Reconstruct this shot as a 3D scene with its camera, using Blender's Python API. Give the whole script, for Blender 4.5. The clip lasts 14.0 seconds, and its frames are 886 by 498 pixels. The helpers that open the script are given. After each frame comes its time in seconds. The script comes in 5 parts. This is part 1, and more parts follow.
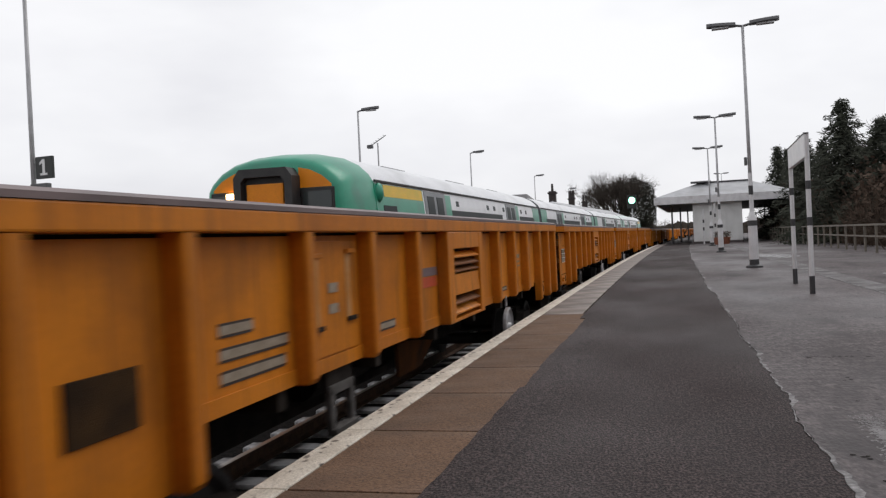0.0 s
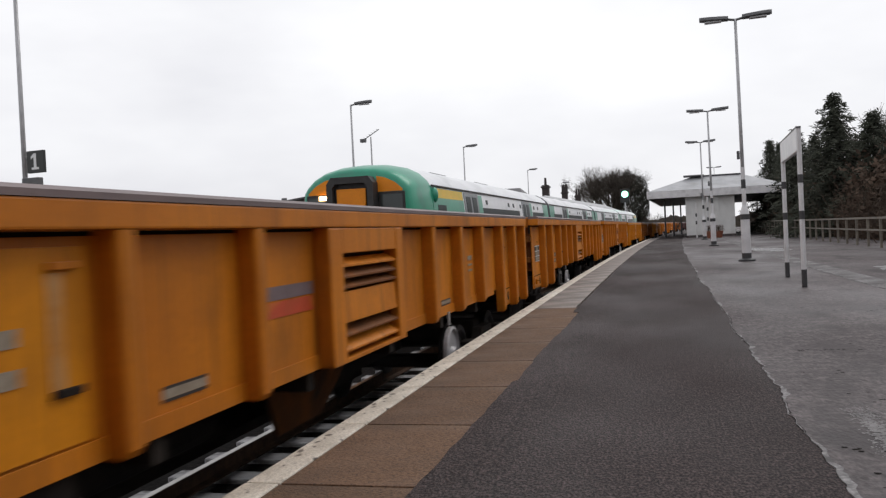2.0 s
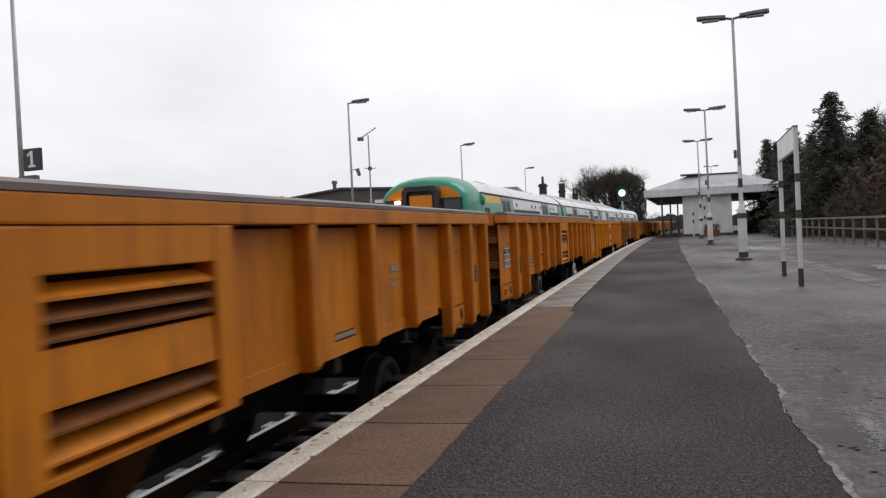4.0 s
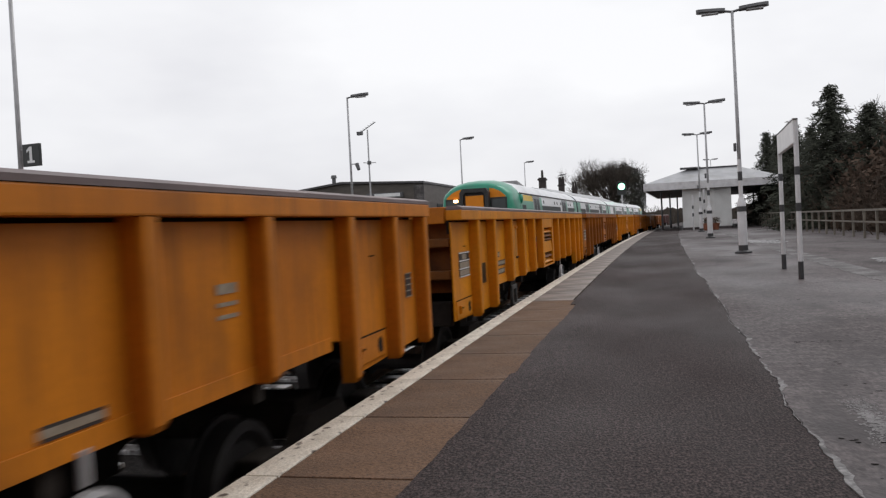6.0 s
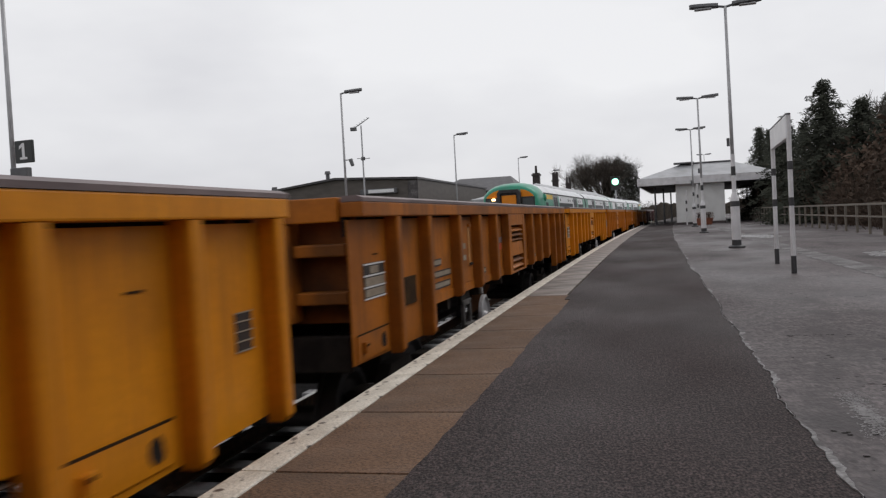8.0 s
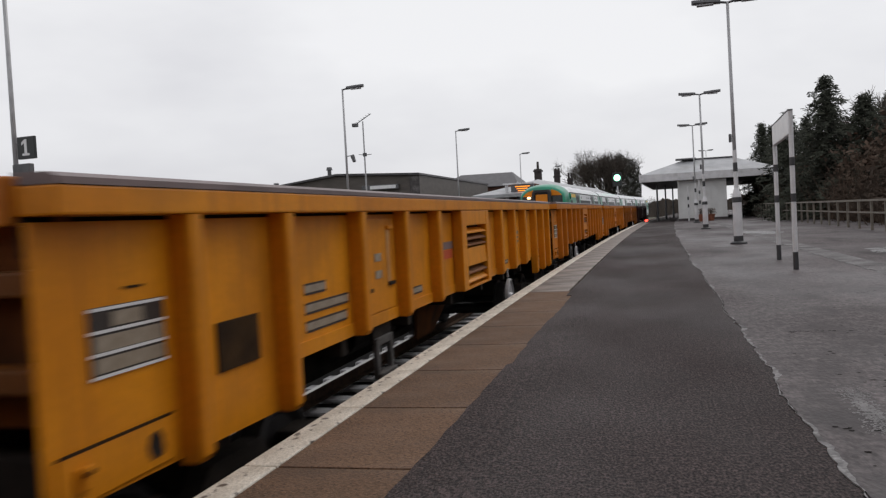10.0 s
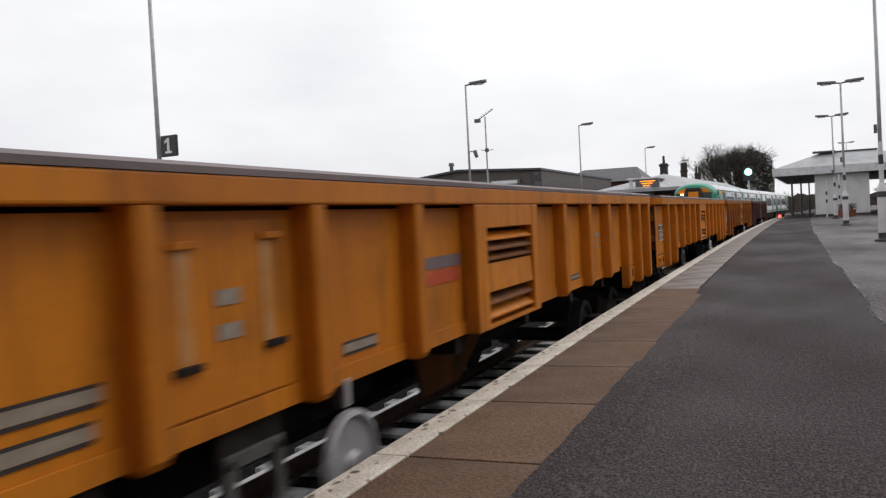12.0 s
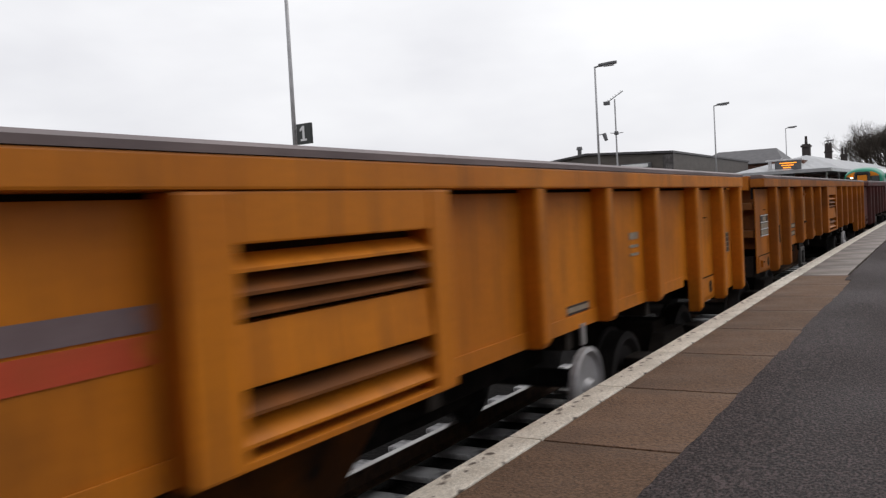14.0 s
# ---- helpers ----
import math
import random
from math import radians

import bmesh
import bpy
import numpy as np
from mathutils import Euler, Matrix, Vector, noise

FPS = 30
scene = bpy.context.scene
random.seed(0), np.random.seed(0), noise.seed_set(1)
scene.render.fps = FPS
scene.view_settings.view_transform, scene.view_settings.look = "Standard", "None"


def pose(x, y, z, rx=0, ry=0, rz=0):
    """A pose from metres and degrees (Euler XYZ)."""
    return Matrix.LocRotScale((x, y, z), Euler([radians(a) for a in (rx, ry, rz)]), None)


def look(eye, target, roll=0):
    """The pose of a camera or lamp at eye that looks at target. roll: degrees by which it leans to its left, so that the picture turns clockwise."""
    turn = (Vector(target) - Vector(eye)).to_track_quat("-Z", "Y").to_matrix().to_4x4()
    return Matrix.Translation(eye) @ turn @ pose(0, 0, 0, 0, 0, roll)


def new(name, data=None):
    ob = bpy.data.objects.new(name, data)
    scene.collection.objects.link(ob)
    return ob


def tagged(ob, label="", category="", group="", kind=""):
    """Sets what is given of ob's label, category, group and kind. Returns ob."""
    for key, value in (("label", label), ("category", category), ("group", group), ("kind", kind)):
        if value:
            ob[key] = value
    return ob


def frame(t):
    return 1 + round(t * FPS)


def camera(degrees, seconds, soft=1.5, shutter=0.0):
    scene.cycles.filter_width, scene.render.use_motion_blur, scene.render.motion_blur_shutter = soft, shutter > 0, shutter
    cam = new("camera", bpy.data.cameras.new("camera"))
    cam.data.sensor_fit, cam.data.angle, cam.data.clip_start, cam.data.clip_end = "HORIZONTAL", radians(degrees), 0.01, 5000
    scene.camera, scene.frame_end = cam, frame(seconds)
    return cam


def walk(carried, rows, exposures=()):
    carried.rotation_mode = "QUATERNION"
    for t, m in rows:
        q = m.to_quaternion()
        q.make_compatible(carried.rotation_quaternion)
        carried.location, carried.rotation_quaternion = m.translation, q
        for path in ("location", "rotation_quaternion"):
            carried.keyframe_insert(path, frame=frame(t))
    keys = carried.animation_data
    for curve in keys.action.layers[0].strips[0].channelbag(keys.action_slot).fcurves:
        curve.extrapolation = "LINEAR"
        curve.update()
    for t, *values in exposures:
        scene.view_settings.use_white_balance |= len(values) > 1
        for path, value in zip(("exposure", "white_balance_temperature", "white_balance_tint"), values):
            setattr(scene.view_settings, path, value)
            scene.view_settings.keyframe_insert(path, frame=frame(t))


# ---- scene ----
# Platform top is z = 0, the line runs along +y and bends gently to +x.
EYE = (0.0, 0.0, 1.0)


def turned(yaw, pitch, lean, dx=0.0, dy=0.0, dz=0.0):
    """Camera pose from degrees: yaw to the left, pitch up, lean to its left; and the sway of the eye in metres."""
    a, b = radians(yaw), radians(pitch)
    ahead = Vector((-math.sin(a) * math.cos(b), math.cos(a) * math.cos(b), math.sin(b)))
    eye = Vector(EYE) + Vector((dx, dy, dz))
    return look(eye, eye + ahead * 10, lean)


cam = camera(55.00, 14.0, soft=1.3, shutter=0.28)
PATH = [
    (0.0, turned(14.39, -0.51, -2.71)),
    (0.5, turned(14.41, -0.61, -2.73)),
    (1.0, turned(14.37, -0.68, -2.94)),
    (1.5, turned(14.17, -0.79, -2.77)),
    (2.0, turned(13.96, -0.93, -2.78)),
    (2.5, turned(13.83, -0.88, -3.75)),
    (3.0, turned(13.71, -0.93, -3.29)),
    (3.2, turned(13.78, -0.98, -2.55)),
    (5.5, turned(13.77, -1.32, -3.12, -0.003, 0, 0)),
    (6.0, turned(13.77, -1.43, -2.9, -0.005, 0, 0)),
    (6.5, turned(13.72, -1.49, -3.06, -0.005, 0, -0.003)),
    (7.0, turned(13.53, -1.54, -3.12, -0.004, -0.006, 0)),
    (7.5, turned(13.46, -1.6, -3.14, -0.005, -0.004, -0.002)),
    (8.0, turned(13.39, -1.74, -3.07, -0.004, -0.010, -0.002)),
    (10.5, turned(13.64, -2.09, -3.05, -0.008, -0.020, -0.001)),
    (11.0, turned(17.63, -1.86, -3.14, -0.029, -0.019, -0.004)),
    (11.5, turned(19.96, -1.79, -3.07, -0.039, -0.020, -0.006)),
    (12.0, turned(21.63, -1.87, -2.94, -0.051, -0.012, -0.012)),
    (12.5, turned(23.17, -2.06, -2.72, -0.063, -0.008, -0.015)),
    (13.0, turned(27.06, -2.13, -2.56, -0.083, -0.010, -0.016)),
    (13.5, turned(29.59, -2.17, -2.83, -0.085, -0.015, -0.018)),
    (14.0, turned(30.17, -2.41, -3.15, -0.091, -0.012, -0.022)),
]
walk(cam, PATH, exposures=[(0.0, 0.05), (3.0, 0.09), (5.5, 0.03), (6.5, -0.01), (7.5, -0.15), (8.2, -0.15), (10.5, -0.09), (12.0, 0.10), (14.0, 0.07)])

BEND = 0.00032                       # the line leaves its tangent by BEND * y * y
RAIL = -0.915                        # top of rail below the platform
EDGE, TRACK, FAR_TRACK, FAR_EDGE = -1.707, -3.17, -6.25, -7.78


def bend(y):
    return BEND * y * y if y > 0 else 0.0


# ---- world and light ----
world = bpy.data.worlds.new("overcast_sky")
world.use_nodes = True
scene.world = world
wn, wl = world.node_tree.nodes, world.node_tree.links
wn.clear()
w_out, w_bg = wn.new("ShaderNodeOutputWorld"), wn.new("ShaderNodeBackground")
sky = wn.new("ShaderNodeTexSky")
sky.sky_type, sky.sun_disc = "NISHITA", False
sky.sun_elevation, sky.sun_rotation = radians(52), radians(41)
sky_dim = wn.new("ShaderNodeMix")
sky_dim.data_type, sky_dim.blend_type = "RGBA", "MULTIPLY"
sky_dim.inputs[0].default_value = 1.0
sky_dim.inputs[7].default_value = (0.10, 0.10, 0.10, 1)
w_co, w_map = wn.new("ShaderNodeTexCoord"), wn.new("ShaderNodeMapping")
w_map.inputs["Scale"].default_value = (1.0, 1.0, 2.6)
w_noise = wn.new("ShaderNodeTexNoise")
w_noise.inputs["Scale"].default_value, w_noise.inputs["Detail"].default_value = 1.7, 5.0
w_ramp = wn.new("ShaderNodeValToRGB")
w_ramp.color_ramp.elements[0].position, w_ramp.color_ramp.elements[1].position = 0.38, 0.66
w_ramp.color_ramp.elements[0].color = (0.74, 0.74, 0.78, 1)
w_ramp.color_ramp.elements[1].color = (0.98, 0.98, 1.0, 1)
w_mix = wn.new("ShaderNodeMix")
w_mix.data_type = "RGBA"
w_mix.inputs[0].default_value = 0.96
wl.new(w_co.outputs["Generated"], w_map.inputs["Vector"])
wl.new(w_map.outputs["Vector"], w_noise.inputs["Vector"])
wl.new(w_noise.outputs["Fac"], w_ramp.inputs["Fac"])
wl.new(sky.outputs["Color"], sky_dim.inputs[6])
wl.new(sky_dim.outputs[2], w_mix.inputs[6])
wl.new(w_ramp.outputs["Color"], w_mix.inputs[7])
wl.new(w_mix.outputs[2], w_bg.inputs["Color"])
wl.new(w_bg.outputs["Background"], w_out.inputs["Surface"])
w_bg.inputs["Strength"].default_value = 1.0

sun = new("sun", bpy.data.lights.new("sun", "SUN"))
sun.data.energy, sun.data.angle, sun.data.color = 0.8, radians(35), (1.0, 0.97, 0.93)
sun.matrix_world = look((0, 0, 30), (-15.4, -17.7, 0))


# ---- materials ----
def material(name, color, color2=None, rough=0.6, metal=0.0, scale=6.0, bump=0.15, fine=60.0, spread=(0.35, 0.65),
             stretch=(1, 1, 1), rough2=None, dirt=None, dirt_scale=1.2, dirt_spread=(0.5, 0.75), speck=None, vary=0.0, streak=None, grit=(0.94, 1.05), spec=0.5, speck_size=0.12):
    """Two scales of variation, with optional dirt patches, specks, streaks and a change from piece to piece."""
    m = bpy.data.materials.new(name)
    m.use_nodes = True
    n, l = m.node_tree.nodes, m.node_tree.links
    b = n["Principled BSDF"]
    co, mp = n.new("ShaderNodeTexCoord"), n.new("ShaderNodeMapping")
    mp.inputs["Scale"].default_value = stretch
    l.new(co.outputs["Object"], mp.inputs["Vector"])

    def noise_tex(s, detail=4.0, vec=None):
        t = n.new("ShaderNodeTexNoise")
        t.inputs["Scale"].default_value, t.inputs["Detail"].default_value = s, detail
        l.new(vec or mp.outputs["Vector"], t.inputs["Vector"])
        return t.outputs["Fac"]

    def ramp(v, lo, hi):
        r = n.new("ShaderNodeMapRange")
        r.inputs["From Min"].default_value, r.inputs["From Max"].default_value = lo, hi
        l.new(v, r.inputs["Value"])
        return r.outputs["Result"]

    def mix(f, a, c, mode="MIX"):
        x = n.new("ShaderNodeMix")
        x.data_type, x.blend_type = "RGBA", mode
        if isinstance(f, float):
            x.inputs[0].default_value = f
        else:
            l.new(f, x.inputs[0])
        for s, v in ((6, a), (7, c)):
            if isinstance(v, tuple):
                x.inputs[s].default_value = (*v, 1)
            else:
                l.new(v, x.inputs[s])
        return x.outputs[2]

    color2 = color2 or tuple(c * 0.75 for c in color)
    big = noise_tex(scale)
    out = mix(ramp(big, *spread), color2, color)
    grain = noise_tex(fine, 3.0)
    shade = n.new("ShaderNodeMapRange")
    shade.inputs["From Min"].default_value, shade.inputs["From Max"].default_value = 0.36, 0.64
    shade.inputs["To Min"].default_value, shade.inputs["To Max"].default_value = grit
    l.new(grain, shade.inputs["Value"])
    comb = n.new("ShaderNodeCombineColor")
    for s in ("Red", "Green", "Blue"):
        l.new(shade.outputs["Result"], comb.inputs[s])
    out = mix(1.0, out, comb.outputs["Color"], "MULTIPLY")
    if grit[1] > 1.3:
        lump = n.new("ShaderNodeMapRange")
        lump.inputs["From Min"].default_value, lump.inputs["From Max"].default_value = 0.40, 0.60
        lump.inputs["To Min"].default_value, lump.inputs["To Max"].default_value = 0.78, 1.24
        l.new(noise_tex(fine * 0.36, 2.0), lump.inputs["Value"])
        lc = n.new("ShaderNodeCombineColor")
        for s in ("Red", "Green", "Blue"):
            l.new(lump.outputs["Result"], lc.inputs[s])
        out = mix(1.0, out, lc.outputs["Color"], "MULTIPLY")
    if streak:
        sm = n.new("ShaderNodeMapping")
        sm.inputs["Scale"].default_value = (1, 6.0, 0.35)
        l.new(co.outputs["Object"], sm.inputs["Vector"])
        out = mix(ramp(noise_tex(2.6, 5.0, sm.outputs["Vector"]), 0.53, 0.72), out, streak)
    if dirt:
        out = mix(ramp(noise_tex(dirt_scale, 6.0), *dirt_spread), out, dirt)
    if speck:
        v = n.new("ShaderNodeTexVoronoi")
        v.inputs["Scale"].default_value = speck[1]
        l.new(mp.outputs["Vector"], v.inputs["Vector"])
        out = mix(ramp(v.outputs["Distance"], speck_size + 0.14, speck_size), out, speck[0])
    if vary:
        info, vr = n.new("ShaderNodeObjectInfo"), n.new("ShaderNodeMapRange")
        vr.inputs["To Min"].default_value, vr.inputs["To Max"].default_value = 1 - vary, 1 + vary
        l.new(info.outputs["Random"], vr.inputs["Value"])
        vc = n.new("ShaderNodeCombineColor")
        for s in ("Red", "Green", "Blue"):
            l.new(vr.outputs["Result"], vc.inputs[s])
        out = mix(1.0, out, vc.outputs["Color"], "MULTIPLY")
    l.new(out, b.inputs["Base Color"])
    b.inputs["Metallic"].default_value = metal
    b.inputs["Specular IOR Level"].default_value = spec
    if rough2 is None:
        b.inputs["Roughness"].default_value = rough
    else:
        rr = n.new("ShaderNodeMapRange")
        rr.inputs["From Min"].default_value, rr.inputs["From Max"].default_value = 0.40, 0.62
        rr.inputs["To Min"].default_value, rr.inputs["To Max"].default_value = rough, rough2
        l.new(noise_tex(scale * 0.6, 3.0), rr.inputs["Value"])
        l.new(rr.outputs["Result"], b.inputs["Roughness"])
    if bump:
        bp = n.new("ShaderNodeBump")
        bp.inputs["Strength"].default_value, bp.inputs["Distance"].default_value = bump, 0.01
        l.new(grain, bp.inputs["Height"])
        l.new(bp.outputs["Normal"], b.inputs["Normal"])
    return m


def glow(name, color, strength):
    m = bpy.data.materials.new(name)
    m.use_nodes = True
    b = m.node_tree.nodes["Principled BSDF"]
    b.inputs["Base Color"].default_value = (*color, 1)
    b.inputs["Emission Color"].default_value = (*color, 1)
    b.inputs["Emission Strength"].default_value = strength
    return m


ASPHALT = material("wet_asphalt", (0.0410, 0.0300, 0.0295), (0.0310, 0.0226, 0.0222), 0.66, scale=0.9, fine=92, bump=1.0, rough2=0.9, stretch=(1, 0.48, 1), speck=((0.010, 0.008, 0.008), 52.0), dirt=(0.0235, 0.0175, 0.0172), dirt_scale=0.4, grit=(0.12, 2.05), spec=0.24, speck_size=0.14)
CONCRETE = material("worn_wet_concrete", (0.1044, 0.0865, 0.0874), (0.0676, 0.0561, 0.0570), 0.45, scale=0.55, fine=45, bump=0.7, rough2=0.80, stretch=(1.0, 0.45, 1), dirt=(0.0444, 0.0368, 0.0377), dirt_scale=1.7, dirt_spread=(0.51, 0.66), speck=((0.0386, 0.0313, 0.0313), 13.0), grit=(0.68, 1.32), spec=0.28, streak=(0.0435, 0.0359, 0.0368))
PALE_CONCRETE = material("pale_concrete_strip", (0.145, 0.133, 0.133), (0.10, 0.092, 0.092), 0.5, scale=1.6, fine=45, bump=0.3, rough2=0.75, dirt=(0.065, 0.058, 0.058), dirt_scale=1.5, dirt_spread=(0.46, 0.60), grit=(0.5, 1.5), spec=0.28)
MORTAR = material("broken_mortar", (0.25, 0.24, 0.24), (0.13, 0.125, 0.125), 0.7, scale=14, fine=50, bump=0.6, grit=(0.7, 1.25), dirt=(0.06, 0.054, 0.054), dirt_scale=6.0, dirt_spread=(0.5, 0.62))
PALE_CEMENT = material("pale_cement", (0.22, 0.21, 0.21), (0.14, 0.132, 0.132), 0.7, scale=9, fine=50, bump=0.4)
SLAB = material("tan_paving_slab", (0.160, 0.094, 0.056), (0.112, 0.066, 0.040), 0.55, scale=1.6, fine=80, bump=0.6, rough2=0.85, dirt=(0.066, 0.043, 0.030), dirt_scale=1.6, dirt_spread=(0.50, 0.80), speck=((0.048, 0.031, 0.022), 34.0), vary=0.14, grit=(0.70, 1.28), spec=0.32, speck_size=0.10)
GREY_SLAB = material("grey_paving_slab", (0.2125, 0.1702, 0.1442), (0.1497, 0.1196, 0.1005), 0.42, scale=2.2, fine=70, bump=0.4, rough2=0.65, dirt=(0.0918, 0.0736, 0.0595), dirt_scale=1.6, vary=0.16)
WHITE_LINE = material("worn_white_edge_paint", (0.72, 0.67, 0.58), (0.55, 0.50, 0.42), 0.55, scale=5, fine=60, bump=0.5, dirt=(0.09, 0.07, 0.055), dirt_scale=11.0, dirt_spread=(0.60, 0.68), vary=0.08, grit=(0.85, 1.10), stretch=(1.4, 0.8, 1))
WALL_BRICK = material("dark_platform_wall", (0.075, 0.06, 0.05), (0.04, 0.033, 0.03), 0.8, scale=5, bump=0.5)
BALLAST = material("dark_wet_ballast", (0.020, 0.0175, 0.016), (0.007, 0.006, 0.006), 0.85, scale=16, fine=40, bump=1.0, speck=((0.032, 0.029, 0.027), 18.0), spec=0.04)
SLEEPER = material("pale_concrete_sleeper", (0.56, 0.55, 0.55), (0.34, 0.33, 0.33), 0.6, scale=6, dirt=(0.05, 0.043, 0.04), dirt_scale=4.0, dirt_spread=(0.50, 0.62), vary=0.2)
RAIL_STEEL = material("worn_rail_steel", (0.42, 0.40, 0.38), (0.28, 0.25, 0.23), 0.3, metal=0.8, scale=3)
RUST = material("rusty_rail_side", (0.13, 0.07, 0.04), (0.07, 0.04, 0.025), 0.8, scale=9)
GROUND = material("rough_ground", (0.07, 0.075, 0.04), (0.05, 0.045, 0.03), 0.9, scale=0.3, fine=8, bump=0.5)
WHITE_PAINT = material("weathered_white_paint", (0.70, 0.69, 0.70), (0.60, 0.59, 0.60), 0.5, scale=3, bump=0.1, dirt=(0.42, 0.41, 0.41), dirt_scale=2.2, dirt_spread=(0.55, 0.85))
PALE_WALL = material("pale_painted_boards", (0.74, 0.74, 0.73), (0.66, 0.66, 0.65), 0.6, scale=1.5, bump=0.15, dirt=(0.50, 0.49, 0.47), dirt_scale=1.0, dirt_spread=(0.55, 0.9))
DARK_BAND = material("dark_grey_band", (0.055, 0.055, 0.058), None, 0.55, scale=6)
POLE_GREY = material("galvanised_pole", (0.46, 0.46, 0.47), (0.36, 0.36, 0.37), 0.45, metal=0.25, scale=4)
LAMP_GREY = material("dark_lamp_housing", (0.12, 0.12, 0.125), (0.08, 0.08, 0.085), 0.5, scale=5)
LAMP_LENS = material("cloudy_lamp_lens", (0.45, 0.45, 0.46), None, 0.25, scale=5, bump=0)
SLATE = material("grey_slate_roof", (0.42, 0.425, 0.44), (0.33, 0.335, 0.35), 0.4, scale=1.4, fine=25, bump=0.4, stretch=(1, 1, 2), dirt=(0.27, 0.27, 0.27), dirt_scale=0.8)
DARK_SLATE = material("dark_slate_roof", (0.075, 0.07, 0.075), (0.045, 0.042, 0.045), 0.5, scale=2)
BROWN_CLAD = material("brown_grey_cladding", (0.10, 0.085, 0.075), (0.075, 0.064, 0.056), 0.6, scale=1.2, stretch=(1, 1, 3))
BRICK = material("red_brown_brick", (0.16, 0.075, 0.05), (0.10, 0.05, 0.035), 0.8, scale=6, bump=0.3)
CHIMNEY = material("sooty_chimney_brick", (0.045, 0.035, 0.032), (0.025, 0.02, 0.02), 0.8, scale=6)
WAGON_ORANGE = material("dirty_orange_paint", (0.6369, 0.2090, 0.0129), (0.5075, 0.1592, 0.0120), 0.45, scale=1.3, fine=30, bump=0.12, dirt=(0.1990, 0.0717, 0.0150), dirt_scale=1.5, dirt_spread=(0.55, 0.85), streak=(0.2985, 0.0995, 0.0129), spec=0.25)
WAGON_YELLOW = material("bright_yellow_paint", (0.7263, 0.2681, 0.0092), (0.6138, 0.2118, 0.0092), 0.42, scale=1.3, fine=30, bump=0.12, dirt=(0.3376, 0.1228, 0.0133), dirt_scale=1.5, dirt_spread=(0.55, 0.85), streak=(0.4706, 0.1658, 0.0112), spec=0.25)
WAGON_BROWN = material("brown_stained_orange_paint", (0.4687, 0.1465, 0.0118), (0.3222, 0.0996, 0.0107), 0.5, scale=1.3, fine=30, bump=0.15, dirt=(0.1269, 0.0479, 0.0137), dirt_scale=1.7, dirt_spread=(0.5, 0.8), streak=(0.1953, 0.0664, 0.0127), spec=0.25)
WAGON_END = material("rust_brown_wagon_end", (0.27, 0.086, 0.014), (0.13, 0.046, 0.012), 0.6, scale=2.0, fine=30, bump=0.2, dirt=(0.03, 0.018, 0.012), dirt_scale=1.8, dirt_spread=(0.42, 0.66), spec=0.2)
WAGON_END_BOX = material("rust_stained_end_paint", (0.40, 0.128, 0.014), (0.24, 0.078, 0.013), 0.55, scale=1.8, fine=30, bump=0.2, dirt=(0.07, 0.032, 0.014), dirt_scale=1.5, dirt_spread=(0.48, 0.74), spec=0.2)
WAGON_MAROON = material("dull_maroon_paint", (0.115, 0.028, 0.024), (0.075, 0.02, 0.018), 0.5, scale=1.3, dirt=(0.05, 0.025, 0.02), dirt_scale=1.6)
# underframe grime; the strip under the wagons' top rail wears it as painted shade
GRIME_AND_SHADE = material("dark_underframe_grime", (0.030, 0.024, 0.020), (0.014, 0.011, 0.010), 0.85, scale=5, bump=0.3, spec=0.15)
LIP = material("brown_grey_scuffed_lip", (0.205, 0.152, 0.148), (0.135, 0.100, 0.098), 0.5, scale=3, fine=20, stretch=(1, 0.5, 1))
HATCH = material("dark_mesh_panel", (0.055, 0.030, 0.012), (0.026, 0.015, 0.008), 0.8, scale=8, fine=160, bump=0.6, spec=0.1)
STENCIL = material("faded_grey_stencil", (0.34, 0.285, 0.22), (0.24, 0.19, 0.135), 0.6, scale=20)
STEP_GREY = material("dull_grey_step_steel", (0.13, 0.122, 0.118), (0.07, 0.065, 0.06), 0.6, scale=8, dirt=(0.04, 0.035, 0.03), dirt_scale=6.0)
STENCIL_DARK = material("dark_stencil", (0.04, 0.03, 0.025), None, 0.6, scale=20)
FADED = material("faded_paint_streak", (0.54, 0.30, 0.12), (0.47, 0.20, 0.04), 0.6, scale=9)
STRIPE_GREY = material("faded_grey_stripe", (0.20, 0.15, 0.16), (0.16, 0.115, 0.12), 0.5, scale=6, dirt=(0.40, 0.14, 0.03), dirt_scale=7.0, dirt_spread=(0.62, 0.80))
STRIPE_RED = material("faded_red_stripe", (0.58, 0.070, 0.028), (0.46, 0.075, 0.022), 0.5, scale=6, dirt=(0.55, 0.17, 0.014), dirt_scale=7.0, dirt_spread=(0.55, 0.72))
WHEEL_STEEL = material("pale_wheel_steel", (0.46, 0.45, 0.46), (0.34, 0.33, 0.33), 0.4, metal=0.2, scale=6)
EMU_GREEN = material("sea_green_train_paint", (0.030, 0.30, 0.185), (0.024, 0.25, 0.155), 0.3, scale=2, bump=0.03, dirt=(0.05, 0.20, 0.14), dirt_scale=1.5)
EMU_WHITE = material("white_train_paint", (0.82, 0.83, 0.85), (0.74, 0.75, 0.77), 0.35, scale=1.2, bump=0.03, dirt=(0.56, 0.57, 0.58), dirt_scale=1.0, dirt_spread=(0.55, 0.85))
EMU_ROOF = material("pale_grey_train_roof", (0.72, 0.73, 0.75), (0.60, 0.61, 0.63), 0.3, scale=1.1, bump=0.05, dirt=(0.45, 0.46, 0.47), dirt_scale=1.3, stretch=(1, 0.5, 1))
